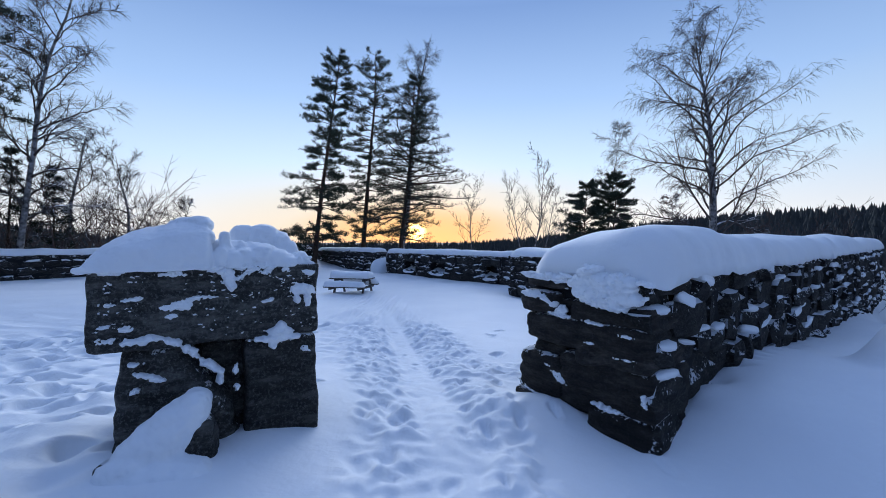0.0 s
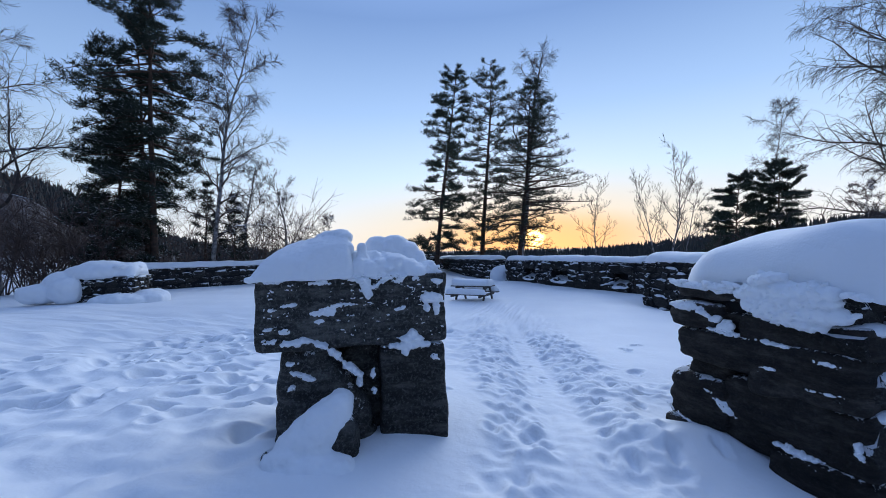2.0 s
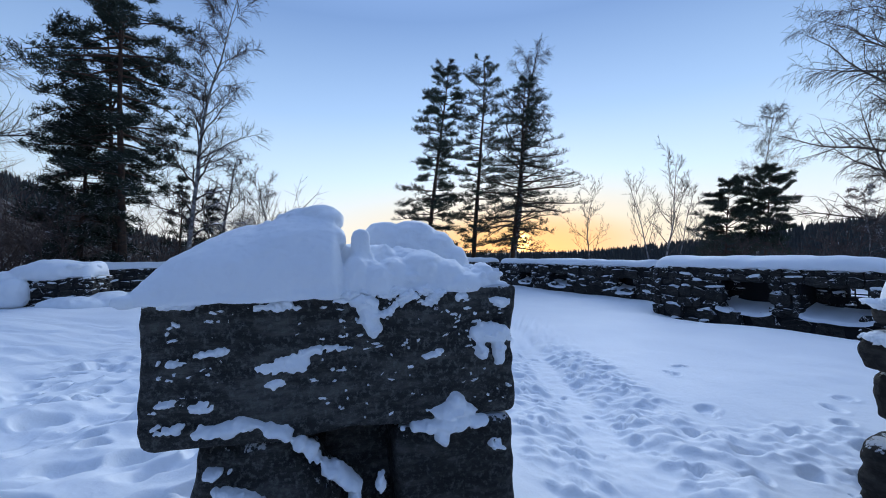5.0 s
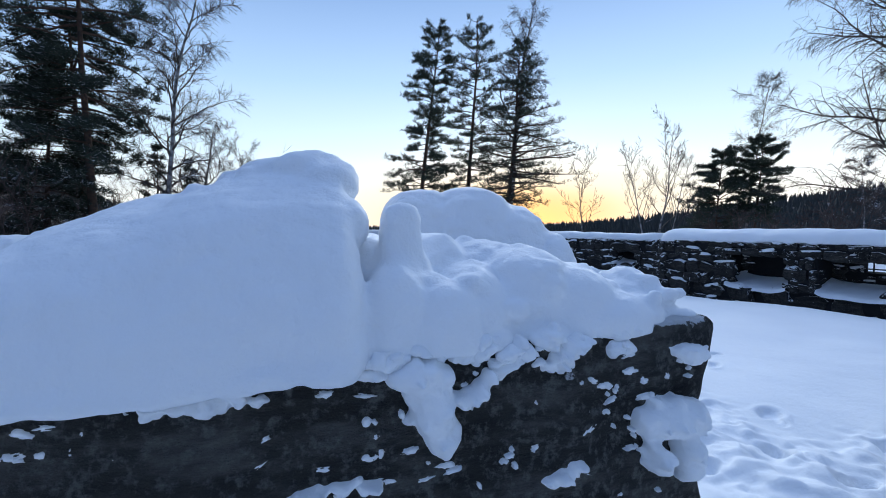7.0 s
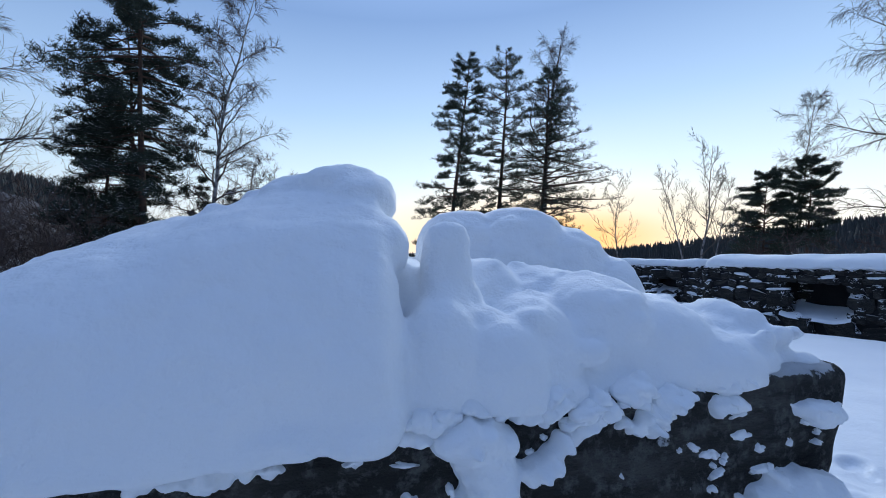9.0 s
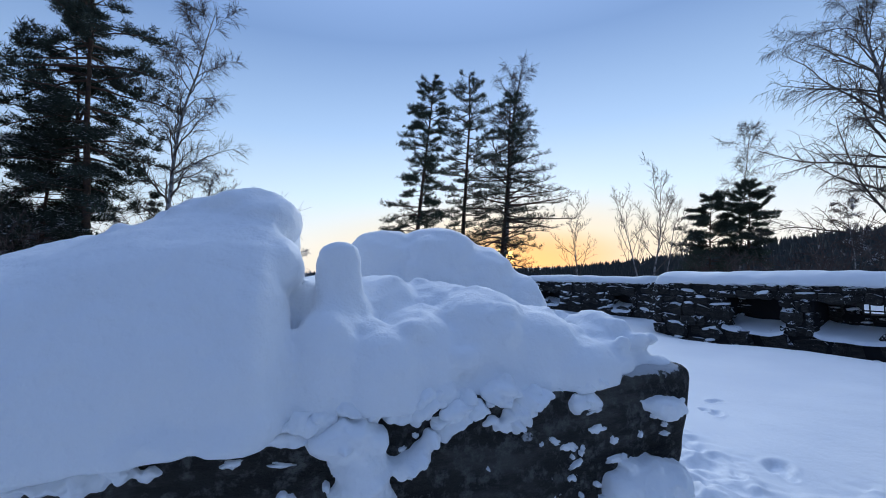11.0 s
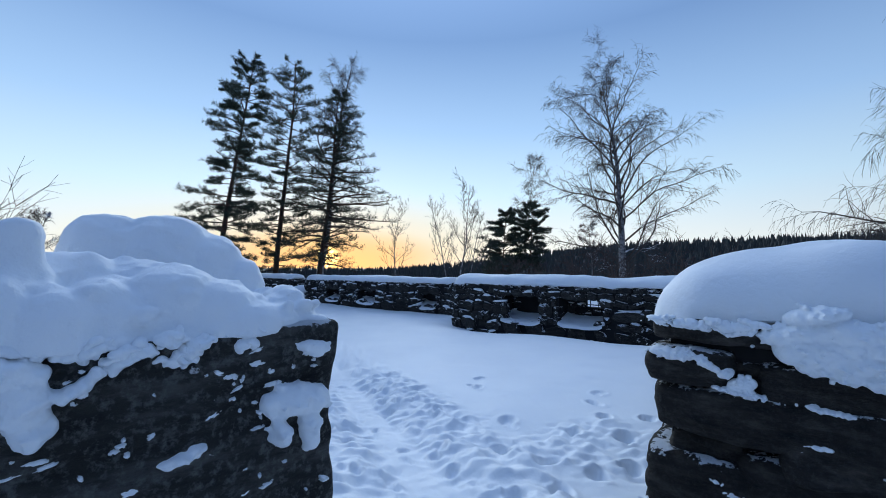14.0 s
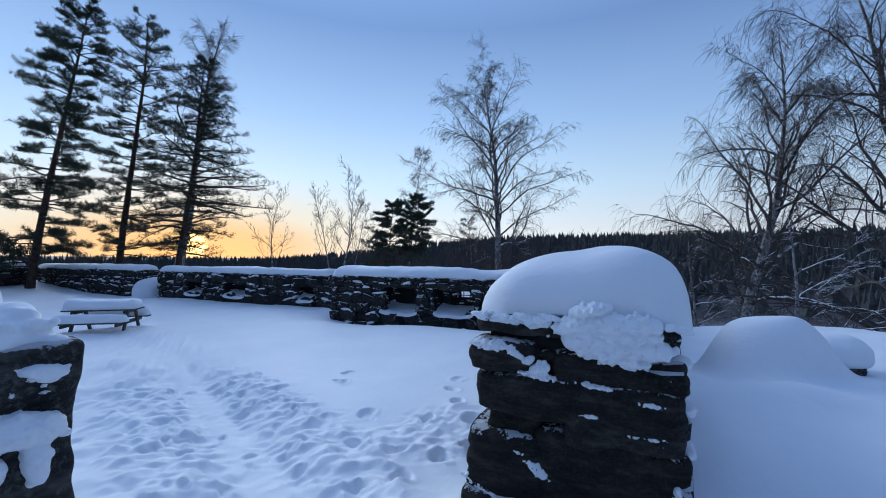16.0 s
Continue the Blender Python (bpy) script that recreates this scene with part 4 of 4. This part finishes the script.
# ---- trees ----
def tubes(segs, sides, name, mat, parent=None, label=""):
    """Tapered tubes along segments (x0, y0, z0, x1, y1, z1, r0, r1)."""
    a = np.array(segs)
    p0, p1, r0, r1 = a[:, 0:3], a[:, 3:6], a[:, 6], a[:, 7]
    ax = p1 - p0
    ax /= np.linalg.norm(ax, axis=1)[:, None] + 1e-9
    ref = np.where(np.abs(ax[:, 2:3]) < 0.9, np.array([[0, 0, 1.0]]), np.array([[1.0, 0, 0]]))
    e1 = np.cross(ax, ref)
    e1 /= np.linalg.norm(e1, axis=1)[:, None]
    e2 = np.cross(ax, e1)
    th = np.arange(sides) * 2 * math.pi / sides
    ring = e1[:, None, :] * np.cos(th)[None, :, None] + e2[:, None, :] * np.sin(th)[None, :, None]
    verts = np.concatenate([p0[:, None, :] + ring * r0[:, None, None], p1[:, None, :] + ring * r1[:, None, None]], 1).reshape(-1, 3)
    base = np.arange(len(a))[:, None] * 2 * sides
    k = np.arange(sides)
    k2 = (k + 1) % sides
    faces = np.stack([base + k, base + k2, base + sides + k2, base + sides + k], 2).reshape(-1, 4)
    return mesh_part(name, verts, faces, mat, parent, label)


def stem_mesh(segs, sides, name, mat, parent):
    """One connected tapering trunk along consecutive segments."""
    pts = [segs[0][:3]] + [s[3:6] for s in segs]
    radii = [segs[0][6] * 1.25] + [s[7] for s in segs]
    verts = []
    for p, r in zip(pts, radii):
        for k in range(sides):
            a = 2 * math.pi * k / sides
            verts.append((p[0] + r * math.cos(a), p[1] + r * math.sin(a), p[2]))
    faces = [(i * sides + k, i * sides + (k + 1) % sides, (i + 1) * sides + (k + 1) % sides, (i + 1) * sides + k) for i in range(len(segs)) for k in range(sides)]
    return mesh_part(name, verts, faces, mat, parent, smooth=True)


def limb(segs, tips, p, d, length, r, steps, wob, bend, rg, r_end=0.25):
    """A wandering limb; returns its joints. bend: pull on z at each step."""
    joints = []
    for i in range(steps):
        d = (d + Vector((rg.gauss(0, wob), rg.gauss(0, wob), rg.gauss(0, wob) + bend))).normalized()
        q = p + d * (length / steps)
        a, b = r * (1 - (1 - r_end) * i / steps), r * (1 - (1 - r_end) * (i + 1) / steps)
        segs.append((*p, *q, a, b))
        p = q
        joints.append((p, d, b, (i + 1) / steps))
    return joints


def aside(d, rg, lo, hi):
    """A direction that leaves d by lo to hi degrees."""
    side = d.cross(Vector((rg.gauss(0, 1), rg.gauss(0, 1), rg.gauss(0, 1)))).normalized()
    a = radians(rg.uniform(lo, hi))
    return (d * math.cos(a) + side * math.sin(a)).normalized()


def bare_tree(name, x, y, top, seed, label, spread=0.36, droop=0.09, lean=(0, 0), limbs=20, thick=0.017, first=0.22, rich=1.0, category="birch tree", hang=0.5, up=0.8, wob=0.13):
    """A leafless tree: limbs that climb and then arch over, with fine twigs that hang where hang is large."""
    rg = random.Random(seed)
    z = float(base_height(np.float64(x), np.float64(y))) - 0.4
    height = top - z
    trunk, crown = [], []
    stem = limb(trunk, None, Vector((0, 0, 0)), Vector((lean[0], lean[1], 1)).normalized(), height, height * thick, 18, 0.045, 0.03, rg, 0.10)
    for k in range(limbs):
        g = (k + rg.random()) / limbs
        f = first + (0.96 - first) * g
        i = min(17, int(f * 18))
        d, r = stem[i][1:3]
        p = (stem[i - 1][0] if i else Vector((0, 0, 0))).lerp(stem[i][0], min(1, f * 18 - i))
        length = height * spread * (1.10 - 0.62 * g) * rg.uniform(0.60, 1.15)
        a = k * 2.4 + rg.gauss(0, 0.4)
        d1 = Vector((math.cos(a), math.sin(a), up * rg.uniform(0.5, 1.3) + 0.5 * g)).normalized()
        main = limb(crown, None, p, d1, length, min(r * 0.65, height * 0.0052), 11, wob, -droop * 0.35, rg, 0.16)
        for q, e, r2, h in main[2:]:
            for _ in range(1 + int(rich * 0.7 + rg.random())):
                sub = limb(crown, None, q, (aside(e, rg, 25, 55) + Vector((0, 0, 0.15))).normalized(), length * rg.uniform(0.14, 0.34) * (1.25 - 0.6 * h), max(0.012, r2 * 0.5), 4, 0.15, -droop * 0.5, rg, 0.4)
                for q2, e2, r3, h2 in sub:
                    for _ in range(1 + int(rich * 1.15 + rg.random())):
                        way = (aside(e2, rg, 15, 55) + Vector((0, 0, -hang * rg.uniform(0.1, 1.1)))).normalized()
                        limb(crown, None, q2, way, rg.uniform(0.3, 1.0) * height / (24 if hang < 1.2 else 17), 0.0105, 3 if hang >= 0.8 else 2, 0.12, -droop * 2.5, rg, 0.6)
    ob = empty(name, pose(x, y, z))
    tagged(ob, label, category, "bare trees")
    stem_mesh(trunk, 10, "trunk", BIRCH_BARK, ob)
    tagged(tubes(crown, 3, "crown", TWIG_SNOWY if name == "low_tree" else TWIG, ob), kind="stuff")
    return ob


def needle_tufts(centres, count, size, name, mat, parent, rg, flat=0.7):
    """Brushes of narrow needles round many twig ends, pointing outwards and up."""
    c = np.array(centres)
    n = len(c) * count
    c = np.repeat(c, count, 0)
    d = rg.normal(size=(n, 3)) * np.array([1, 1, flat])
    d /= np.linalg.norm(d, axis=1)[:, None]
    d[:, 2] += 0.30
    w = np.cross(d, rg.normal(size=(n, 3)))
    w /= np.linalg.norm(w, axis=1)[:, None] + 1e-9
    s = size * rg.uniform(0.6, 1.3, (n, 1))
    root = c + rg.normal(size=(n, 3)) * size * 0.32
    verts = np.stack([root - w * s * 0.085, root + w * s * 0.085, root + d * s], 1).reshape(-1, 3)
    faces = np.arange(n * 3).reshape(-1, 3)
    return mesh_part(name, verts, faces, mat, parent)


def pine(name, x, y, height, seed, label, reach=((0, 3.0), (1, 0.4)), crown_from=0.28, lean=(0, 0), whorls=24, per=5, tuft=0.20, count=12, sag=-0.03, mat=None, rise=0.15, bias=0.0, keep=0.85, bare=2):
    """A conifer with boughs in loose whorls; reach gives their length in metres from the crown's foot (0) to its tip (1);
    bias lengthens those towards -x."""
    rg = random.Random(seed)
    z = float(base_height(np.float64(x), np.float64(y))) - 0.4
    wood, limbs, tips = [], [], []
    stem = limb(wood, None, Vector((0, 0, 0)), Vector((lean[0], lean[1], 1)).normalized(), height, height * 0.0125, 20, 0.014, 0.0, rg, 0.10)
    for k in range(whorls * per):
        if rg.random() > keep:
            continue
        g = min(0.985, max(0.0, (k // per + rg.gauss(0.5, 0.28)) / whorls))
        f = crown_from + (1 - crown_from) * g
        i = min(19, int(f * 20))
        p = (stem[i - 1][0] if i else Vector((0, 0, 0))).lerp(stem[i][0], min(1, f * 20 - i))
        a = k * 2.399 + rg.gauss(0, 0.5)
        length = float(np.interp(g, [q[0] for q in reach], [q[1] for q in reach])) * rg.uniform(0.45, 1.12) * (1 - bias * math.cos(a))
        d = Vector((math.cos(a), math.sin(a), rise + 0.45 * g * g + rg.gauss(0, 0.13))).normalized()
        steps = 6 if length > 1.2 else 4
        main = limb(limbs, None, p, d, length, 0.012 + 0.016 * length, steps, 0.09, sag, rg, 0.25)
        for q, e, r, h in main[min(bare, steps - 2):]:
            for sgn in (-1, 1):
                if rg.random() < 0.9:
                    side = e.cross(Vector((0, 0, 1))).normalized() * sgn
                    sub = limb(limbs, None, q, (e * 0.8 + side + Vector((0, 0, 0.25 + rg.gauss(0, 0.2)))).normalized(), (0.22 + length * 0.20) * rg.uniform(0.6, 1.25) * (1.25 - 0.5 * h), 0.011, 3, 0.14, 0.05, rg, 0.5)
                    tips += [tuple(s[0]) for s in sub]
                    if length > 2.0:
                        for s in sub[:2]:
                            tips.append(tuple(s[0] + Vector((rg.gauss(0, 0.16), rg.gauss(0, 0.16), rg.uniform(0.0, 0.2)))))
            tips.append(tuple(q))
    for k in range(8):               # the leader, thin to its point
        q = stem[-2][0].lerp(stem[-1][0], k / 7)
        w = 0.12 * (1 - k / 7)
        tips.append((q.x + rg.gauss(0, w), q.y + rg.gauss(0, w), q.z + rg.gauss(0, 0.08)))
    ob = empty(name, pose(x, y, z))
    tagged(ob, label, "conifer tree", "conifers")
    stem_mesh(wood, 10, "trunk", PINE_BARK, ob)
    tagged(tubes(limbs, 4, "branch_work", PINE_BARK, ob), kind="stuff")
    tagged(needle_tufts(tips, count, tuft, "foliage", mat or NEEDLE, ob, np.random.RandomState(seed)), kind="stuff")
    return ob


pine("tall_pine", -11.7, 36.0, 19.8, 101, "tall dark pine leaning against the sunset", ((0, 2.4), (0.2, 3.3), (0.35, 3.0), (0.5, 2.5), (0.68, 2.6), (0.80, 2.5), (0.92, 1.6), (1, 0.3)), 0.08, (0.115, 0), 26, 5, 0.20, 20, -0.035, rise=0.05, bias=0.18, keep=0.92)
pine("tall_pine", -7.9, 38.5, 20.6, 102, "tall dark pine with a bare lower trunk", ((0, 1.9), (0.3, 2.5), (0.55, 2.5), (0.75, 2.8), (0.9, 2.1), (1, 0.6)), 0.12, (0.05, 0), 26, 5, 0.18, 15, -0.03, rise=0.08, bias=0.05, keep=0.85)
pine("tall_pine", -4.3, 38.0, 18.6, 103, "broad dark pine in front of the setting sun", ((0, 3.2), (0.12, 5.2), (0.35, 4.4), (0.6, 3.4), (0.85, 2.0), (1, 0.5)), 0.16, (0.095, 0), 30, 6, 0.18, 9, -0.03, rise=-0.02, keep=0.88, bias=-0.08, bare=1)
bare_tree("birch", -4.55, 40.0, 20.8, 104, "bare birch behind the tall dark pines", 0.22, 0.06, (0.09, 0), 24, rich=0.8, first=0.45, hang=0.6, up=1.6)
bare_tree("birch", 26.0, 38.4, 22.4, 205, "tall bare white birch with frosted hanging twigs", 0.46, 0.06, (0.0, 0), 42, first=0.14, rich=1.7, hang=0.9, up=0.9)
pine("small_pine", 20.4, 60.5, 16.0, 106, "round-topped dark pine beyond the wall", ((0, 2.6), (0.4, 3.9), (0.8, 2.6), (1, 1.0)), 0.30, (0.05, 0), 17, 7, 0.28, 24)
pine("small_pine", 24.6, 59.5, 17.6, 107, "round-topped dark pine beyond the wall", ((0, 2.2), (0.4, 3.0), (0.8, 2.6), (1, 1.0)), 0.42, (0.02, 0), 15, 7, 0.28, 24)
for x, y, top, seed, size, lean in ((9.8, 44.0, 11.0, 108, 0.40, 0.04), (8.6, 43.4, 8.6, 110, 0.44, -0.22), (10.8, 44.6, 8.0, 124, 0.40, 0.10), (3.2, 46.0, 8.0, 109, 0.5, 0.02)):
    bare_tree("sapling", x, y, top, seed, "thin bare sapling behind the wall", size, -0.03, (lean, 0), 13, 0.009, 0.16, 0.3, "bare tree", -0.5, 1.6, 0.07)
bare_tree("sapling", 25.0, 62.0, 20.6, 120, "thin bare tree behind the small pines", 0.17, 0.05, (-0.05, 0), 14, 0.006, 0.62, 1.0, "bare tree", 0.3, 1.4)
bare_tree("sapling", 20.6, 36.0, 6.4, 125, "slender bare tree beside the large birch", 0.24, 0.06, (0.03, 0), 16, 0.007, 0.3, 1.2, "bare tree", 0.7, 1.1)
pine("old_pine", -28.2, 21.7, 23.0, 111, "large dark pine with snowy boughs and a tall ruddy trunk", ((0, 3.6), (0.25, 4.4), (0.5, 4.5), (0.72, 3.8), (0.88, 2.1), (1, 0.3)), 0.33, (0.0, 0), 22, 5, 0.30, 15, -0.06, NEEDLE_SNOWY, 0.0, 0.05, 0.85)
pine("old_pine", -29.9, 22.6, 19.8, 126, "dark pine close beside a larger one", ((0, 3.0), (0.5, 3.6), (0.85, 2.4), (1, 0.6)), 0.30, (-0.02, 0), 15, 5, 0.30, 14, -0.05, NEEDLE_SNOWY, 0.0, 0.1, 0.9)
pine("spruce", -30.4, 20.6, 14.0, 112, "dark spruce with snow on its drooping boughs", ((0, 3.4), (0.4, 3.2), (0.8, 1.4), (1, 0.3)), 0.06, (0.0, 0), 20, 6, 0.32, 13, -0.06, NEEDLE_SNOWY, -0.05, 0.0, 0.95)
for x, y, size, seed in ((-26.6, 27.4, 6.4, 129), (-28.4, 26.0, 7.6, 127)):
    pine("small_spruce", x, y, size + 1.2, seed, "small dark spruce behind the low wall", ((0, 1.3), (0.5, 0.9), (1, 0.15)), 0.08, (0, 0), 13, 5, 0.22, 12, -0.04, NEEDLE_SNOWY, -0.02)
bare_tree("birch", -26.4, 24.6, 20.8, 113, "tall bare birch beside the dark pines", 0.24, 0.05, (0.09, 0), 32, 0.009, 0.16, 1.2, hang=0.2, up=0.9, wob=0.17)
for x, y, top, seed, size in ((-27.0, 28.6, 10.0, 114, 0.40), (-24.6, 31.0, 8.5, 115, 0.46), (-22.0, 33.5, 5.5, 121, 0.46)):
    bare_tree("low_tree", x, y, top, seed, "low bare tree rimmed with frost", size, 0.03, (0.05, 0), 19, rich=0.9, category="bare tree", hang=0.3, wob=0.18)
bare_tree("birch", -33.0, 15.6, 22.5, 116, "tall bare tree with fine snowy twigs", 0.36, 0.02, (0, 0), 30, 0.010, rich=1.5, hang=0.2, up=1.3)
bare_tree("birch", -35.0, 12.0, 22.5, 117, "tall bare tree with fine snowy twigs", 0.36, 0.02, (0.03, 0), 30, 0.010, rich=1.5, hang=0.2, up=1.3)
bare_tree("birch", 38.4, 20.7, 20.6, 118, "bare birch with long hanging twigs", 0.42, 0.10, (-0.02, 0), 36, first=0.24, rich=1.5, hang=1.2, up=1.0)
bare_tree("birch", 43.5, 10.5, 22.5, 119, "bare birch with long hanging twigs", 0.44, 0.10, (0, 0), 32, first=0.2, rich=1.4, hang=1.2, up=1.0)
for x, y, top, seed in ((33.0, 14.5, 4.5, 122), (38.0, 24.0, 4.0, 123)):
    bare_tree("low_tree", x, y, top, seed, "low bare tree on the slope with snow on its twigs", 0.5, 0.02, (0, 0), 14, rich=0.7, category="bare tree", hang=0.1, wob=0.18)


def thicket():
    """Brown undergrowth below the tall trees on the slopes."""
    rg = random.Random(55)
    segs = []
    for k in range(800):
        if k >= 610:
            a, r = rg.uniform(-1.72, -0.98), rg.uniform(33, 50)
        elif k < 430:
            a, r = rg.uniform(-1.70, -0.62), rg.uniform(34, 92)
        elif k < 530:
            a, r = rg.uniform(1.0, 1.7), rg.uniform(34, 58)
        else:
            a, r = rg.uniform(0.32, 1.0), rg.uniform(30, 46)
        x, y = math.sin(a) * r, math.cos(a) * r
        z = float(base_height(np.float64(x), np.float64(y))) - 0.3
        h = rg.uniform(3.0, 8.5) * (0.6 if 530 <= k < 610 else 1)
        for _ in range(2):
            main = limb(segs, None, Vector((x, y, z)), Vector((rg.gauss(0, 0.3), rg.gauss(0, 0.3), 1)).normalized(), h * rg.uniform(0.7, 1.1), 0.05, 6, 0.12, 0.0, rg, 0.2)
            for q, e, r2, g in main[1:]:
                for _ in range(3):
                    sub = limb(segs, None, q, aside(e, rg, 25, 65), h * rg.uniform(0.15, 0.38), 0.018, 3, 0.15, 0.0, rg, 0.5)
                    limb(segs, None, sub[1][0], aside(sub[1][1], rg, 30, 60), h * 0.14, 0.012, 2, 0.15, 0.0, rg, 0.5)
    ob = tubes(segs, 3, "thicket", THICKET)
    tagged(ob, "brown leafless undergrowth dusted with snow", "thicket", kind="stuff")


thicket()


def far_woods():
    """Conifers along the far ridges."""
    rg = random.Random(77)
    verts, faces = [], []
    for _ in range(12500):
        a, r = rg.uniform(-1.75, 1.95), rg.uniform(150, 300) if rg.random() < 0.75 else rg.uniform(110, 300)
        x, y = math.sin(a) * r, math.cos(a) * r
        z = float(base_height(np.float64(x), np.float64(y)))
        h, w = rg.uniform(3, 6.5), rg.uniform(1.2, 2.2)
        for lev in range(3):
            z0, z1, rad = z - 1 + h * (0.02 + 0.30 * lev), z + h * (0.48 + 0.26 * lev), w * (1 - 0.28 * lev)
            b = len(verts)
            for k in range(6):
                t = k * math.pi / 3 + lev
                f = rad * rg.uniform(0.6, 1.2)
                verts.append((x + math.cos(t) * f, y + math.sin(t) * f, z0 + rg.uniform(-0.4, 0.3)))
            verts.append((x, y, z1))
            faces += [(b + k, b + (k + 1) % 6, b + 6) for k in range(6)]
    ob = mesh_part("far_woods", verts, faces, WOODS)
    tagged(ob, "dark snowy conifer woods on the far ridges", "woods", kind="stuff")


far_woods()


# ---- loose things ----
def plank(name, size, m, mat, parent):
    bm = bmesh.new()
    box(bm, size, m)
    bmesh.ops.bevel(bm, geom=bm.edges[:], offset=0.008, segments=2, affect="EDGES")
    return part(name, bm, mat, parent)


def picnic_table(name, x, y, z, turn, label):
    ob = empty(name, pose(x, y, z, 0, 0, turn))
    tagged(ob, label, "picnic table")
    T = Matrix.Translation
    for k in range(4):
        plank("table_board", (1.8, 0.165, 0.045), T((0, -0.27 + 0.18 * k, 0.75)), TIMBER, ob)
    for side in (-1, 1):
        for k in range(2):
            plank("seat_board", (1.8, 0.13, 0.045), T((0, side * (0.66 + 0.14 * k), 0.44)), TIMBER, ob)
    for e in (-0.64, 0.64):
        plank("seat_bearer", (0.05, 1.66, 0.10), T((e, 0, 0.37)), TIMBER, ob)
        plank("top_bearer", (0.05, 0.70, 0.09), T((e, 0, 0.68)), TIMBER, ob)
        for side in (-1, 1):
            plank("leg", (0.055, 0.11, 0.92), T((e + 0.055, side * 0.42, 0.30)) @ Matrix.Rotation(side * 0.42, 4, "X"), TIMBER, ob)
    m = ob.matrix_basis
    for off, wide, top, thick in ((-0.38, 0.76, 0.775, 0.36), (-0.90, 0.33, 0.465, 0.30), (0.57, 0.33, 0.465, 0.30)):
        s = snow_strip("snow_layer", Vector((-0.9, off, 0)), Vector((1, 0, 0)), Vector((0, 1, 0)), 1.8, wide, top, thick, off, over=0.01, ends=0.15, dip=0.0)
        s.matrix_basis = m
        tagged(s, "rounded layer of snow on the picnic table", "snow", "snow on the table")


def site_z(x, y):
    return float(base_height(np.float64(x), np.float64(y)))


picnic_table("picnic_table", -3.95, 17.2, site_z(-3.95, 17.2) - 0.17, -12, "weathered wooden picnic table deep in snow")
picnic_table("picnic_table", -32.0, 12.0, site_z(-32.0, 12.0) - 0.1, 20, "dark wooden picnic table under snow near the trees")


def snowy_rock(name, x, y, size, seed, label):
    z = site_z(x, y)
    ob = empty(name, pose(x, y, z - size[2] * 0.45, 0, 0, seed * 40))
    tagged(ob, label, "rock")
    boulder("stone", (-size[0] / 2, -size[1] / 2, 0), (size[0] / 2, size[1] / 2, size[2]), seed * 5.1, ob, 0.05, 3.5, 8)
    cap = boulder("snow_cover", (-size[0] * 0.62, -size[1] * 0.62, size[2] * 0.30), (size[0] * 0.54, size[1] * 0.54, size[2] * 1.45), seed * 2.3, ob, 0.03, 2.6, 10, mat=SNOW, strata=0.0)
    return ob


snowy_rock("boulder", 7.05, 4.35, (0.8, 0.6, 0.42), 1.0, "boulder buried under a thick snow hood")
snowy_rock("boulder", -21.8, 9.2, (1.7, 1.1, 0.6), 2.0, "low boulder hooded with snow")
snowy_rock("boulder", -20.5, 6.9, (1.0, 0.8, 0.45), 3.0, "low boulder hooded with snow")


def stub_heap():
    """Snow slumped over the ruined wall end and down its flanks."""
    rg = random.Random(41)
    lumps = [(1.1, 0.8, 1.30, 1.5, 0.95, 0.42, 2.3), (-0.3, 0.5, 0.75, 0.75, 0.7, 0.65, 2.2), (-1.0, 0.2, 0.45, 0.8, 0.7, 0.45, 2.2), (0.1, -0.1, 0.55, 0.55, 0.5, 0.6, 2.2), (2.1, -0.4, 0.0, 1.1, 0.7, 0.42, 2.2), (3.0, 0.4, 0.0, 0.8, 0.9, 0.5, 2.2)]
    lumps += [(rg.uniform(0.0, 2.6), rg.uniform(0.0, 1.3), 1.50 + rg.uniform(-0.1, 0.08), 0.25, 0.22, 0.12, 2.2) for _ in range(9)]
    ob = fused("snow_drift", lumps, 0.05, SNOW, None, 3.0, ((1.7, 0.05), (5, 0.03)), 4)
    ob.matrix_basis = pose(-20.6, 11.9, 0, 0, 0, math.degrees(math.atan2(0.49, 0.87)))
    tagged(ob, "slumped heap of snow over the ruined wall end", "snow", "snow on the walls")


def gap_drift():
    ob = boulder("gap_drift", (-0.75, -0.9, -1.0), (0.8, 1.2, 0.70), 4.4, None, 0.05, 2.2, 10, mat=SNOW, strata=0.0)
    ob.matrix_basis = pose(-4.75, 30.6, 0, 0, 0, math.degrees(math.atan2(D.y, D.x)))
    tagged(ob, "snow drift filling a gap in the wall", "snow", "snow on the walls")


gap_drift()
stub_heap()
bay_bars()
